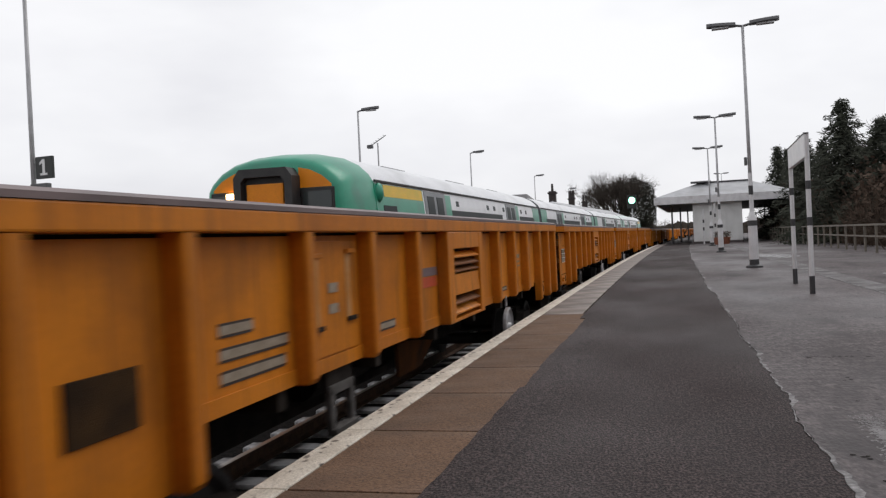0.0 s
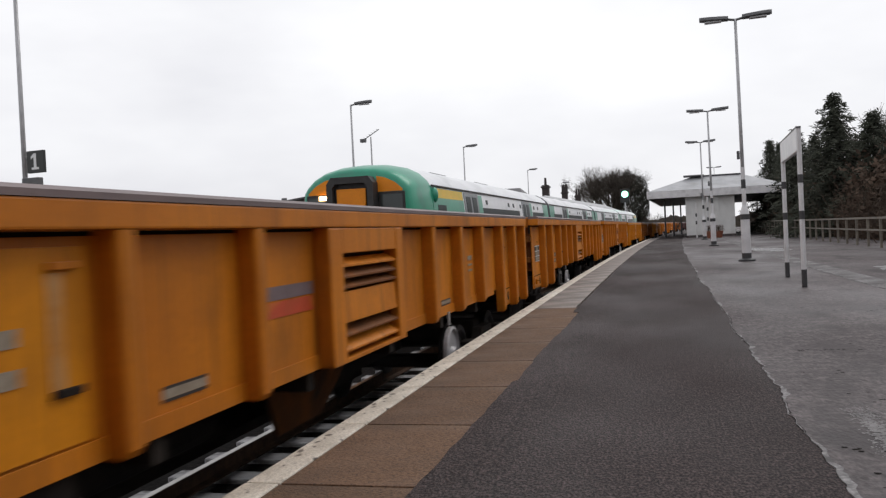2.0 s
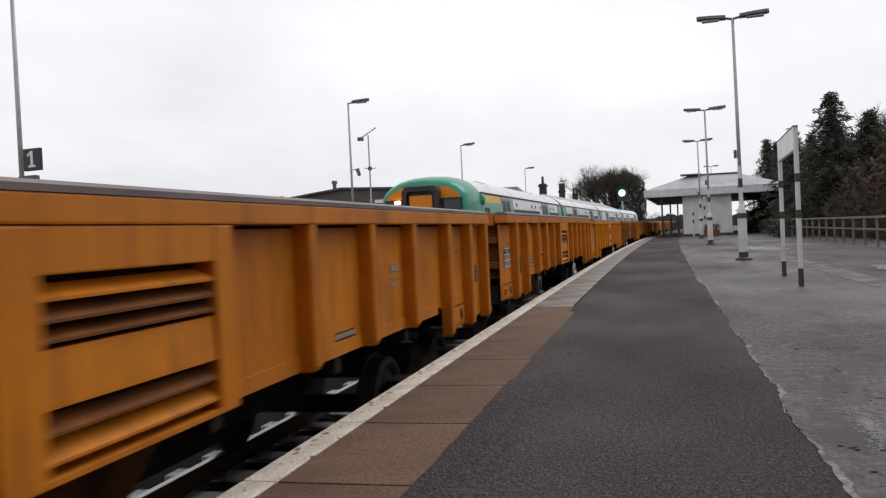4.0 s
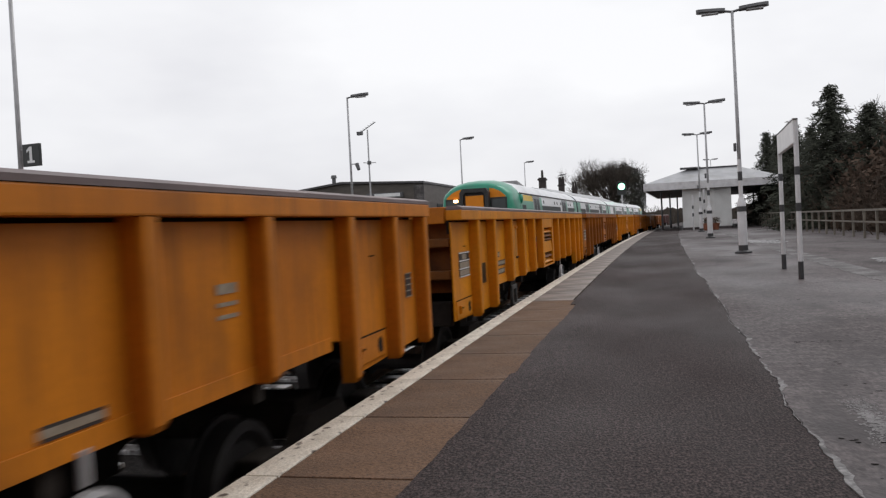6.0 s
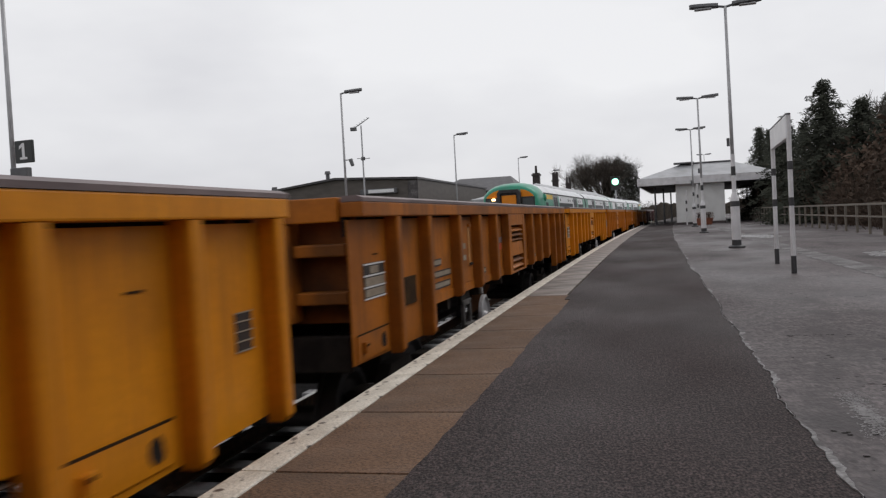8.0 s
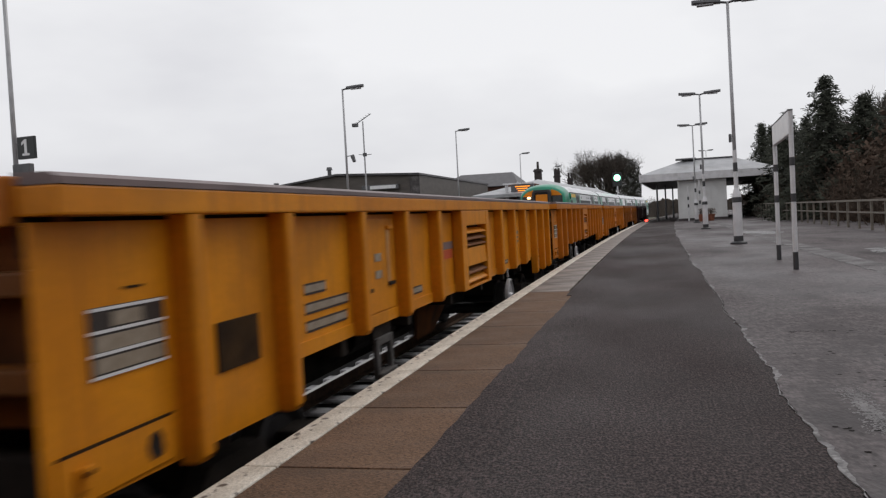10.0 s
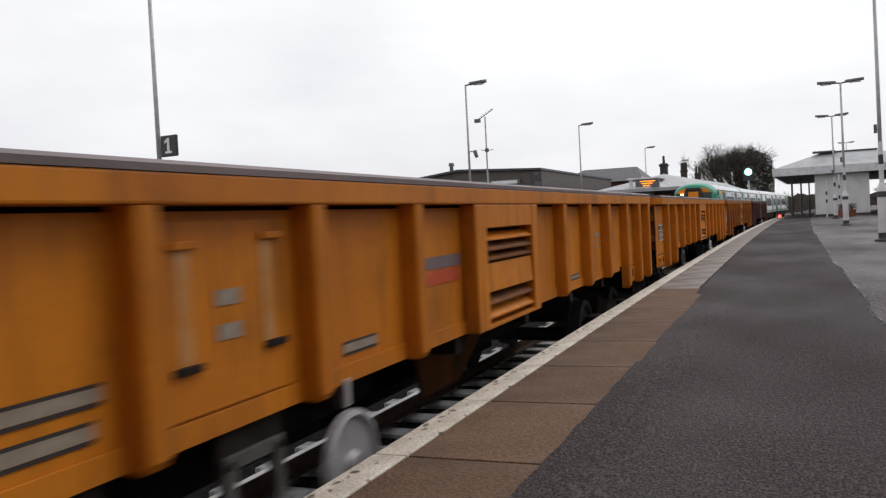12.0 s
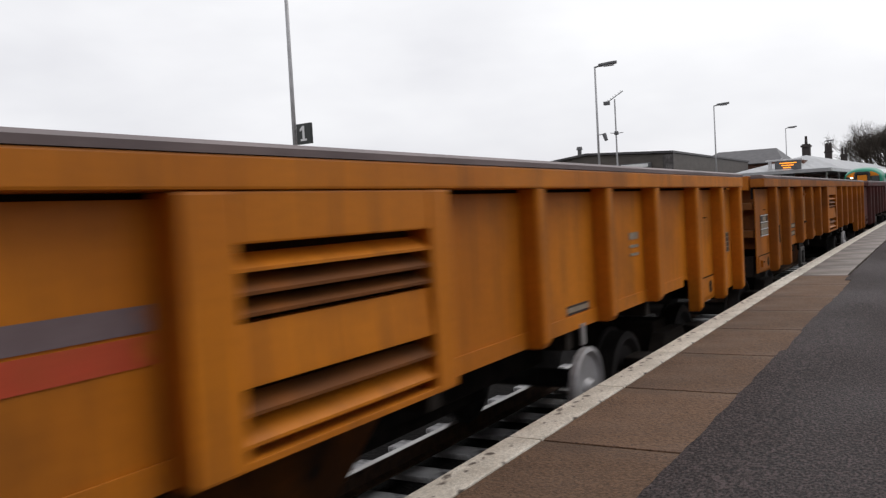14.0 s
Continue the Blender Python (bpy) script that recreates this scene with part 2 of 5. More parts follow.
EMU_YELLOW = material("warning_yellow_paint", (0.80, 0.27, 0.010), (0.72, 0.23, 0.010), 0.4, scale=4, bump=0.03, spec=0.3)
EMU_LIME = material("lime_yellow_panel", (0.74, 0.46, 0.015), (0.60, 0.43, 0.02), 0.4, scale=2, bump=0.03, spec=0.3)
EMU_GLASS = material("dark_train_glass", (0.020, 0.026, 0.027), (0.014, 0.019, 0.019), 0.35, scale=2, bump=0, spec=0.06)
WINDSCREEN = material("grey_green_windscreen", (0.050, 0.060, 0.058), (0.036, 0.045, 0.044), 0.12, scale=1.5, bump=0, spec=0.5)
EMU_BLACK = material("black_gangway_rubber", (0.022, 0.021, 0.022), (0.035, 0.033, 0.032), 0.6, scale=5)
EMU_GREY = material("grey_train_door", (0.20, 0.21, 0.22), (0.16, 0.17, 0.18), 0.4, scale=3, bump=0.03)
SIGN_BLACK = material("black_sign_enamel", (0.015, 0.018, 0.017), None, 0.35, scale=4, bump=0)
SIGN_WHITE = material("white_sign_enamel", (0.78, 0.78, 0.78), (0.70, 0.70, 0.71), 0.4, scale=4, bump=0)
FENCE_GREY = material("weathered_rail_fence", (0.21, 0.185, 0.150), (0.14, 0.122, 0.10), 0.6, metal=0.1, scale=4)
BARK = material("dark_bark", (0.045, 0.035, 0.028), (0.03, 0.024, 0.02), 0.9, scale=8)
TWIG = material("bare_grey_twigs", (0.085, 0.068, 0.055), (0.055, 0.045, 0.038), 0.9, scale=3)
NEEDLES = material("dark_conifer_needles", (0.058, 0.062, 0.046), (0.036, 0.040, 0.030), 0.8, scale=1.5, bump=0, spec=0.15)
IVY = material("dark_ivy_leaves", (0.046, 0.046, 0.034), (0.030, 0.031, 0.024), 0.6, scale=1.5, bump=0, spec=0.2)
SCRUB = material("brown_winter_scrub", (0.1098, 0.0773, 0.0580), (0.0580, 0.0439, 0.0351), 0.9, scale=0.5, bump=0, spec=0.1)
TERRACOTTA = material("terracotta_tub", (0.30, 0.11, 0.06), (0.22, 0.08, 0.05), 0.7, scale=6)
GREEN_GLOW = glow("green_signal_glow", (0.30, 1.0, 0.62), 5.0)
RED_GLOW = glow("red_signal_glow", (1.0, 0.06, 0.04), 5.0)
AMBER_GLOW = glow("amber_display_glow", (1.0, 0.30, 0.02), 1.5)
HEADLIGHT_GLOW = glow("headlight_glow", (1.0, 0.60, 0.26), 7.0)
RAIN_WATER = material("thin_rain_film", (0.16, 0.15, 0.15), (0.07, 0.065, 0.066), 0.22, scale=9, fine=45, bump=0.35, rough2=0.5)


# ---- mesh helpers ----
def box(bm, x0, x1, y0, y1, z0, z1, bevel=0.0):
    v = [bm.verts.new((x, y, z)) for z in (z0, z1) for y in (y0, y1) for x in (x0, x1)]
    fs = [bm.faces.new([v[i] for i in f]) for f in ((0, 2, 3, 1), (4, 5, 7, 6), (0, 1, 5, 4), (2, 6, 7, 3), (0, 4, 6, 2), (1, 3, 7, 5))]
    if bevel:
        bmesh.ops.bevel(bm, geom=list({e for f in fs for e in f.edges}), offset=bevel, segments=2, affect="EDGES", profile=0.6)
    return bm


def tube(bm, a, b, r0, r1=None, n=10, caps=True):
    """A tapered round bar from a to b."""
    a, b = Vector(a), Vector(b)
    r1 = r0 if r1 is None else r1
    d = (b - a).normalized()
    s = d.cross(Vector((0, 0, 1)) if abs(d.z) < 0.9 else Vector((1, 0, 0))).normalized()
    t = d.cross(s)
    rings = []
    for p, r in ((a, r0), (b, r1)):
        rings.append([bm.verts.new(p + (s * math.cos(2 * math.pi * i / n) + t * math.sin(2 * math.pi * i / n)) * r) for i in range(n)])
    for i in range(n):
        j = (i + 1) % n
        bm.faces.new((rings[0][i], rings[0][j], rings[1][j], rings[1][i]))
    if caps:
        bm.faces.new(rings[0][::-1])
        bm.faces.new(rings[1])
    return bm


def turning(bm, profile, n=16, cx=0.0, cy=0.0):
    """A solid of revolution about z, from (radius, z) pairs."""
    rings = [[bm.verts.new((cx + r * math.cos(2 * math.pi * i / n), cy + r * math.sin(2 * math.pi * i / n), z)) for i in range(n)] for r, z in profile]
    for p, q in zip(rings, rings[1:]):
        for i in range(n):
            bm.faces.new((p[i], p[(i + 1) % n], q[(i + 1) % n], q[i]))
    bm.faces.new(rings[0][::-1])
    bm.faces.new(rings[-1])
    return bm


def sweep(bm, section, ys, follow=True, closed=True, caps=True):
    """A section of (x, z) pairs drawn along the line's bend."""
    rings = [[bm.verts.new((x + (bend(y) if follow else 0), y, z)) for x, z in section] for y in ys]
    k = len(section)
    for p, q in zip(rings, rings[1:]):
        for i in range(k if closed else k - 1):
            bm.faces.new((p[i], p[(i + 1) % k], q[(i + 1) % k], q[i]))
    if caps and closed:
        bm.faces.new(rings[0][::-1])
        bm.faces.new(rings[-1])
    return bm


def mesh_of(name, bm, mat, smooth=False):
    bmesh.ops.recalc_face_normals(bm, faces=bm.faces)
    me = bpy.data.meshes.new(name)
    bm.to_mesh(me)
    bm.free()
    me.materials.append(mat)
    if smooth:
        for p in me.polygons:
            p.use_smooth = True
    return me


def part(name, bm, mat, parent=None, label="", smooth=False, m=None):
    ob = new(name, mesh_of(name, bm, mat, smooth))
    if parent:
        ob.parent = parent
    if m is not None:
        ob.matrix_basis = m
    return tagged(ob, label) if label else ob


def same(ob, parent, m):
    """Another piece on the mesh of ob."""
    o = new(ob.name.split(".")[0], ob.data)
    o.parent = parent
    o.matrix_basis = m
    return o


def empty(name, label, category, m=None, group="", kind=""):
    e = new(name)
    e.empty_display_size = 0.2
    if m is not None:
        e.matrix_basis = m
    return tagged(e, label, category, group, kind)


def B():
    return bmesh.new()


def steps(a, b, d):
    k = max(1, math.ceil((b - a) / d))
    return [a + (b - a) * i / k for i in range(k + 1)]


# ---- ground, tracks and platforms ----
b = B()
bmesh.ops.create_grid(b, x_segments=24, y_segments=24, size=2500)
part("ground", b, GROUND, m=pose(0, 0, -1.42))
tagged(bpy.data.objects["ground"], "rough dark winter ground around the railway", "ground", kind="structure")

b = B()
sweep(b, [(FAR_EDGE - 0.02, -1.6), (FAR_EDGE - 0.02, -1.13), (TRACK - 1.6, -1.13), (TRACK + 1.47, -1.13), (TRACK + 1.47, -1.6)], steps(-30, 400, 5))
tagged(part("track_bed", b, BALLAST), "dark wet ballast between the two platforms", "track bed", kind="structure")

stones = B()
rng = random.Random(4)
for i in range(2600):
    y = rng.uniform(-2, 24)
    x = rng.uniform(TRACK + 0.62, TRACK + 1.42) + bend(y)
    s = rng.uniform(0.018, 0.042)
    c = Vector((x, y, -1.125 + s * 0.3))
    vs = [stones.verts.new(c + Vector((rng.uniform(0.6, 1.2) * s * dx, rng.uniform(0.6, 1.2) * s * dy, rng.uniform(0.5, 1.0) * s * dz)))
          for dx, dy, dz in ((1, 0, 0), (-1, 0, 0), (0, 1, 0), (0, -1, 0), (0, 0, 1), (0, 0, -1))]
    for f in ((0, 2, 4), (2, 1, 4), (1, 3, 4), (3, 0, 4)):
        stones.faces.new([vs[k] for k in f])
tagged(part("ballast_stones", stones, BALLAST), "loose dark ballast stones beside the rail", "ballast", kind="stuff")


def railway(name, x0, y_near, y_far, label):
    t = empty(name, label, "railway track", kind="structure")
    for dx in (-0.7525, 0.7525):
        r = B()
        c = x0 + dx
        sweep(r, [(c - 0.07, RAIL - 0.158), (c - 0.07, RAIL - 0.145), (c - 0.01, RAIL - 0.125), (c - 0.01, RAIL - 0.045), (c - 0.034, RAIL - 0.03),
                  (c - 0.034, RAIL - 0.004), (c + 0.034, RAIL - 0.004), (c + 0.034, RAIL - 0.03), (c + 0.01, RAIL - 0.045), (c + 0.01, RAIL - 0.125), (c + 0.07, RAIL - 0.145), (c + 0.07, RAIL - 0.158)], steps(-30, 300, 6))
        rail = part("rail", r, RUST, t)
        r = B()
        sweep(r, [(c - 0.033, RAIL - 0.004), (c - 0.030, RAIL), (c + 0.030, RAIL), (c + 0.033, RAIL - 0.004)], steps(-30, 300, 6))
        part("rail_head", r, RAIL_STEEL, rail, "bright worn running surface")
    first = None
    for i in range(int((y_far - y_near) / 0.65)):
        y = y_near + 0.65 * i
        m = pose(x0 + bend(y), y, 0, 0, 0, -math.degrees(math.atan(2 * BEND * max(y, 0))))
        if first is None:
            s = B()
            box(s, -1.25, 1.25, -0.13, 0.13, RAIL - 0.36, RAIL - 0.17, 0.02)
            first = part("sleeper", s, SLEEPER, t, m=m)
        else:
            same(first, t, m)
    return t


railway("near_track", TRACK, -6, 80, "near railway track with pale concrete sleepers")
railway("far_track", FAR_TRACK, -6, 60, "far railway track with pale concrete sleepers")

# near platform body and its surfaces
b = B()
sweep(b, [(EDGE + 0.06, -1.6), (EDGE + 0.06, -0.08), (8.2, -0.08), (8.2, -1.6)], steps(-25, 150, 4))
tagged(part("platform", b, WALL_BRICK), "dark brick wall of the near platform", "platform", kind="structure")

CRACK = 0.64
b = B()
sweep(b, [(-0.92, -0.07), (-0.92, 0.0), (CRACK + 0.30, 0.0), (CRACK + 0.30, -0.07)], steps(-12, 150, 2.0))
tagged(part("asphalt_strip", b, ASPHALT), "dark wet asphalt walkway on the platform", "pavement", kind="structure")

# the asphalt's feathered edge lies thinly over the slabs
b = B()
lip, low, inner = [], [], []
for y in steps(-6, 40, 0.04) + steps(40.5, 150, 0.5):
    e = noise.noise(Vector((0.5 * y, 8.1, 0))) * 0.022 + noise.noise(Vector((3.1 * y, 2.2, 0))) * 0.012 + noise.noise(Vector((14.0 * y, 5.5, 0))) * 0.008
    x = (-0.965 if y < 5.6 else -0.94 if y < 10.2 else -1.005) + e + bend(y)
    lip.append(b.verts.new((x, y, 0.0115)))
    low.append(b.verts.new((x - 0.004, y, 0.002)))
    inner.append(b.verts.new((-0.45 + bend(y), y, -0.002)))
for i in range(len(lip) - 1):
    b.faces.new((lip[i], inner[i], inner[i + 1], lip[i + 1]))
    b.faces.new((low[i], lip[i], lip[i + 1], low[i + 1]))
tagged(part("asphalt_margin", b, ASPHALT), "thin ragged asphalt margin lapping over the slabs", "pavement", kind="structure")


def ragged(y):
    """The broken line where the asphalt meets the old concrete."""
    n = noise.noise(Vector((0.35 * y, 3.1, 0))) * 0.05 + noise.noise(Vector((1.6 * y, 7.7, 0))) * 0.026 + noise.noise(Vector((6.0 * y, 1.3, 0))) * 0.012
    return CRACK + n * (1 + 0.02 * y) + 0.0016 * y + bend(y)


b = B()
ys = steps(-12, 24, 0.045) + steps(24.3, 150, 0.5)
for w0, w1, z, mat, nm, lab in ((0.022, None, 0.004, CONCRETE, "old_concrete", "worn grey wet concrete platform surface with stains"),
                                (0.014, 0.042, 0.006, MORTAR, "mortar_edge", "pale broken mortar line between asphalt and concrete")):
    b = B()
    left, right, low = [], [], []
    for y in ys:
        j = 0.016 * noise.noise(Vector((9 * y, 4.0, w0 * 50))) + 0.010 * noise.noise(Vector((27 * y, 2.0, w0 * 30)))
        w = w1 * (0.45 + 1.9 * noise.noise(Vector((1.9 * y, 0.3, 5.0)))) if w1 else 0
        left.append(b.verts.new((ragged(y) + w0 + j, y, z)))
        low.append(b.verts.new((ragged(y) + w0 + j, y, -0.02)))
        right.append(b.verts.new(((ragged(y) + max(0.008, w) + j + 0.012 * noise.noise(Vector((31 * y, 6.0, 1.0)))) if w1 else 8.0 + bend(y), y, z)))
    for i in range(len(ys) - 1):
        b.faces.new((left[i], right[i], right[i + 1], left[i + 1]))
        b.faces.new((low[i], left[i], left[i + 1], low[i + 1]))
    tagged(part(nm, b, mat), lab, "pavement", kind="structure")

b = B()
for sec in ([(2.88, 0.004), (2.88, 0.008), (3.27, 0.008), (3.27, 0.004)],):
    sweep(b, sec, steps(6, 62, 1.0))
tagged(part("concrete_strip", b, PALE_CONCRETE), "paler strip of relaid concrete on the platform", "pavement", kind="structure")
b = B()
box(b, 1.45, 3.2, 20.6, 20.78, 0.004, 0.009)
tagged(part("patch_strip", b, PALE_CEMENT), "narrow pale patch across the concrete", "pavement", kind="structure")

# broken white fillet along the relaid strip
b = B()
for k, y in enumerate(steps(7, 40, 0.17)):
    n1 = noise.noise(Vector((2.3 * y, 9.0, 0)))
    if n1 < -0.12:
        continue
    x = 2.87 + bend(y) + 0.02 * noise.noise(Vector((5 * y, 1.0, 3.0)))
    w = 0.016 + 0.03 * max(0.0, n1)
    b.faces.new([b.verts.new(v) for v in ((x - w, y, 0.009), (x + w, y + 0.02, 0.009), (x + w * 0.8, y + 0.165, 0.009), (x - w * 0.7, y + 0.15, 0.009))])
tagged(part("mortar_fillet", b, MORTAR), "broken pale mortar fillet beside the relaid strip", "pavement", kind="structure")

# rows of dark pits where the old concrete has spalled
b = B()
rng = random.Random(15)
level = 0.0046
for yr, x0, x1, count in ((6.85, 0.95, 2.3, 60), (4.95, 1.0, 1.9, 40), (8.2, 1.6, 2.9, 26), (9.6, 1.2, 2.7, 30), (12.4, 1.3, 2.8, 30), (3.9, 0.75, 1.3, 22), (16.5, 1.0, 2.6, 20), (5.8, 0.8, 2.2, 18)):
    for k in range(count):
        level += 0.000005
        x, y = rng.uniform(x0, x1), yr + rng.gauss(0, 0.05) + (rng.uniform(-0.6, 0.6) if rng.random() < 0.25 else 0)
        r = rng.uniform(0.004, 0.014)
        b.faces.new([b.verts.new((x + bend(y) + r * rng.uniform(0.8, 1.9) * math.cos(q), y + r * rng.uniform(0.6, 1.2) * math.sin(q), level)) for q in (0, 1.05, 2.1, 3.14, 4.2, 5.2)])
tagged(part("surface_pits", b, BALLAST), "dark spalled pits in the worn concrete", "pavement", kind="stuff")

# pale cement flakes left on the old concrete, thickest along a short streak
b = B()
rng = random.Random(9)
for k in range(900):
    q = rng.uniform(-1, 1)
    y = 4.28 + 0.48 * q + rng.gauss(0, 0.05)
    x = 0.965 + 0.02 * q + rng.gauss(0, 0.028 + 0.02 * abs(q))
    r = rng.uniform(0.003, 0.008) * (1.25 - 0.6 * abs(q))
    b.faces.new([b.verts.new((x + r * rng.uniform(0.6, 1.4) * math.cos(a), y + r * rng.uniform(0.8, 2.0) * math.sin(a), 0.0046 + 0.000002 * k)) for a in (0.2, 1.3, 2.2, 3.3, 4.3, 5.4)])
tagged(part("cement_flakes", b, PALE_CEMENT), "pale cement flakes on worn concrete", "stain", kind="stuff")

# shallow puddles
for px, py, wx, wy, seed in ((4.3, 17.0, 0.5, 1.0, 4), (3.4, 30.0, 0.6, 2.0, 5)):
    b = B()
    ring = []
    for k in range(40):
        q = 2 * math.pi * k / 40
        r = 1 + 0.45 * noise.noise(Vector((1.6 * math.cos(q), 1.6 * math.sin(q), seed * 3.3))) + 0.22 * noise.noise(Vector((5 * math.cos(q), 5 * math.sin(q), seed * 1.7)))
        ring.append(b.verts.new((px + wx * r * math.cos(q) + bend(py), py + wy * r * math.sin(q), 0.0085)))
    b.faces.new(ring)
    tagged(part("puddle", b, RAIN_WATER), "shallow rain puddle on worn concrete", "puddle", kind="structure")

# edge slabs, each a piece with an open joint
paving = empty("edge_paving", "tan edge slabs and white painted platform edge", "platform edge", kind="structure")
first = {}
for i in range(66):
    y0 = -5.44 + 1.083 * i
    near = y0 < 10.3
    m = pose(bend(y0 + 0.54), y0, 0, 0, 0, -math.degrees(math.atan(2 * BEND * max(y0 + 0.54, 0))))
    key = "tan" if near else "grey"
    if key not in first:
        s = B()
        box(s, EDGE + 0.158, -0.93 if near else -1.045, 0.008, 1.075, -0.075, 0.006, 0.006)
        first[key] = part("edge_slab", s, SLAB if near else GREY_SLAB, paving, m=m)
    else:
        same(first[key], paving, m)
    if "line" not in first:
        s = B()
        box(s, EDGE, EDGE + 0.156, 0.003, 1.080, -0.10, 0.010, 0.012)
        first["line"] = part("painted_coping", s, WHITE_LINE, paving, m=m)
    else:
        same(first["line"], paving, m)

# far platform
b = B()
sweep(b, [(FAR_EDGE, -1.6), (FAR_EDGE, 0.0), (-14.5, 0.0), (-14.5, -1.6)], steps(-25, 150, 4))
tagged(part("far_platform", b, WALL_BRICK), "grey far platform across the tracks", "platform", kind="structure")
b = B()
sweep(b, [(FAR_EDGE - 0.16, 0.001), (FAR_EDGE - 0.16, 0.005), (-14.4, 0.005), (-14.4, 0.001)], steps(-25, 150, 4))
tagged(part("far_pavement", b, CONCRETE), "grey concrete surface of the far platform", "pavement", kind="structure")
b = B()
sweep(b, [(FAR_EDGE, 0.004), (FAR_EDGE, 0.010), (FAR_EDGE - 0.15, 0.010), (FAR_EDGE - 0.15, 0.004)], steps(-25, 150, 4))
tagged(part("far_edge_line", b, WHITE_LINE), "white painted edge of the far platform", "platform edge", kind="structure")

# ---- the ballast wagons ----
LENGTH, PITCH = 14.38, 15.45
RIBS = (1.05, 2.05, 3.30, 4.38, 5.48, 8.90, 10.0, 11.08, 12.33, 13.33)
SIDE, PANEL = 1.27, 1.155            # outer face of the ribs, and of the sheet between them
Z = -RAIL                            # heights below are given above the platform and lifted by this
H = LENGTH / 2
made = {}


def shared(key, build, mat):
    """One mesh for all alike pieces of one colour."""
    if (key, mat.name) not in made:
        me = mesh_of(key, build(), mat)
        made[key, mat.name] = me
    return made[key, mat.name]


def piece(name, key, build, mat, parent, m=None, label=""):
    o = new(name, shared(key, build, mat))
    o.parent = parent
    if m is not None:
        o.matrix_basis = m
    return tagged(o, label) if label else o


def outline(bm, pts, x0, x1):
    """A flat outline of (y, z) pairs given thickness along x."""
    a = [bm.verts.new((x0, y, z)) for y, z in pts]
    c = [bm.verts.new((x1, y, z)) for y, z in pts]
    bm.faces.new(a[::-1])
    bm.faces.new(c)
    for i in range(len(pts)):
        j = (i + 1) % len(pts)
        bm.faces.new((a[i], a[j], c[j], c[i]))
    return bm


def side_sheet():
    lo, hi = 0.30 + Z, 1.070 + Z
    return outline(B(), [(-H + 0.22, 0.04 + Z), (-H + 2.2, 0.0 + Z), (-H + 2.2, lo), (H - 2.2, lo), (H - 2.0, lo - 0.03), (H - 1.9, 0.0 + Z), (H - 0.13, 0.04 + Z), (H - 0.13, hi), (-H + 0.22, hi)], PANEL - 0.012, PANEL)


# Dark strip set in the slot: the top rail's shade, put into colour.
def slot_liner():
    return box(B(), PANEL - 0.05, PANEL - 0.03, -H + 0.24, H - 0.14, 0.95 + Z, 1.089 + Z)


def sill():
    return box(B(), PANEL + 0.002, PANEL + 0.010, -H + 2.2, H - 2.2, 0.236 + Z, 0.325 + Z, 0.003)


def rib(low):
    def make():
        b_ = B()
        w = 0.058
        pts = [(w, PANEL + 0.001), (w, SIDE - 0.024), (w - 0.008, SIDE - 0.010), (w - 0.024, SIDE - 0.004), (-w + 0.024, SIDE - 0.004), (-w + 0.008, SIDE - 0.010), (-w, SIDE - 0.024), (-w, PANEL + 0.001)]
        lo = b_
        zs = [low + Z, low + 0.03 + Z, 1.088 + Z]
        rings = []
        for k, z in enumerate(zs):
            rings.append([lo.verts.new((x - (0.02 if k == 0 and x > PANEL + 0.01 else 0), y, z)) for y, x in pts])
        for p_, q_ in zip(rings, rings[1:]):
            for i in range(8):
                lo.faces.new((p_[i], p_[(i + 1) % 8], q_[(i + 1) % 8], q_[i]))
        lo.faces.new(rings[0][::-1])
        lo.faces.new(rings[-1])
        return lo
    return make


def top_rail():
    return box(B(), PANEL - 0.06, SIDE, -H + 0.24, H + 0.02, 1.09 + Z, 1.196 + Z, 0.010)


def top_lip():
    b_ = B()
    pts = [(SIDE + 0.003, 1.197 + Z), (SIDE + 0.003, 1.222 + Z), (SIDE - 0.04, 1.240 + Z), (SIDE - 0.16, 1.240 + Z), (SIDE - 0.16, 1.197 + Z)]
    rings = [[b_.verts.new((x, y, z)) for x, z in pts] for y in (-H + 0.24, H + 0.02)]
    for i in range(5):
        b_.faces.new((rings[0][i], rings[0][(i + 1) % 5], rings[1][(i + 1) % 5], rings[1][i]))
    b_.faces.new(rings[0][::-1])
    b_.faces.new(rings[1])
    return b_


def end_wall():
    return box(B(), -PANEL + 0.01, PANEL - 0.013, -0.03, 0.03, 0.33 + Z, 1.10 + Z, 0.006)


def end_box():
    """The boxed-out middle of the end, level with the top rail."""
    return box(B(), -0.72, 0.72, 0.0, 0.17, 0.35 + Z, 1.059 + Z, 0.012)


def end_bar():
    return box(B(), 0.725, 1.12, -0.07, 0.07, -0.045, 0.045, 0.012)


def headstock():
    b_ = B()
    box(b_, -1.10, 1.10, 0.30, 0.42, -0.02 + Z, 0.24 + Z, 0.012)
    box(b_, -0.34, 0.34, 0.10, 0.30, 0.00 + Z, 0.22 + Z, 0.02)
    return b_


def end_rail():
    return box(B(), -PANEL + 0.055, PANEL - 0.065, -0.08, 0.08, 1.06 + Z, 1.232 + Z, 0.010)


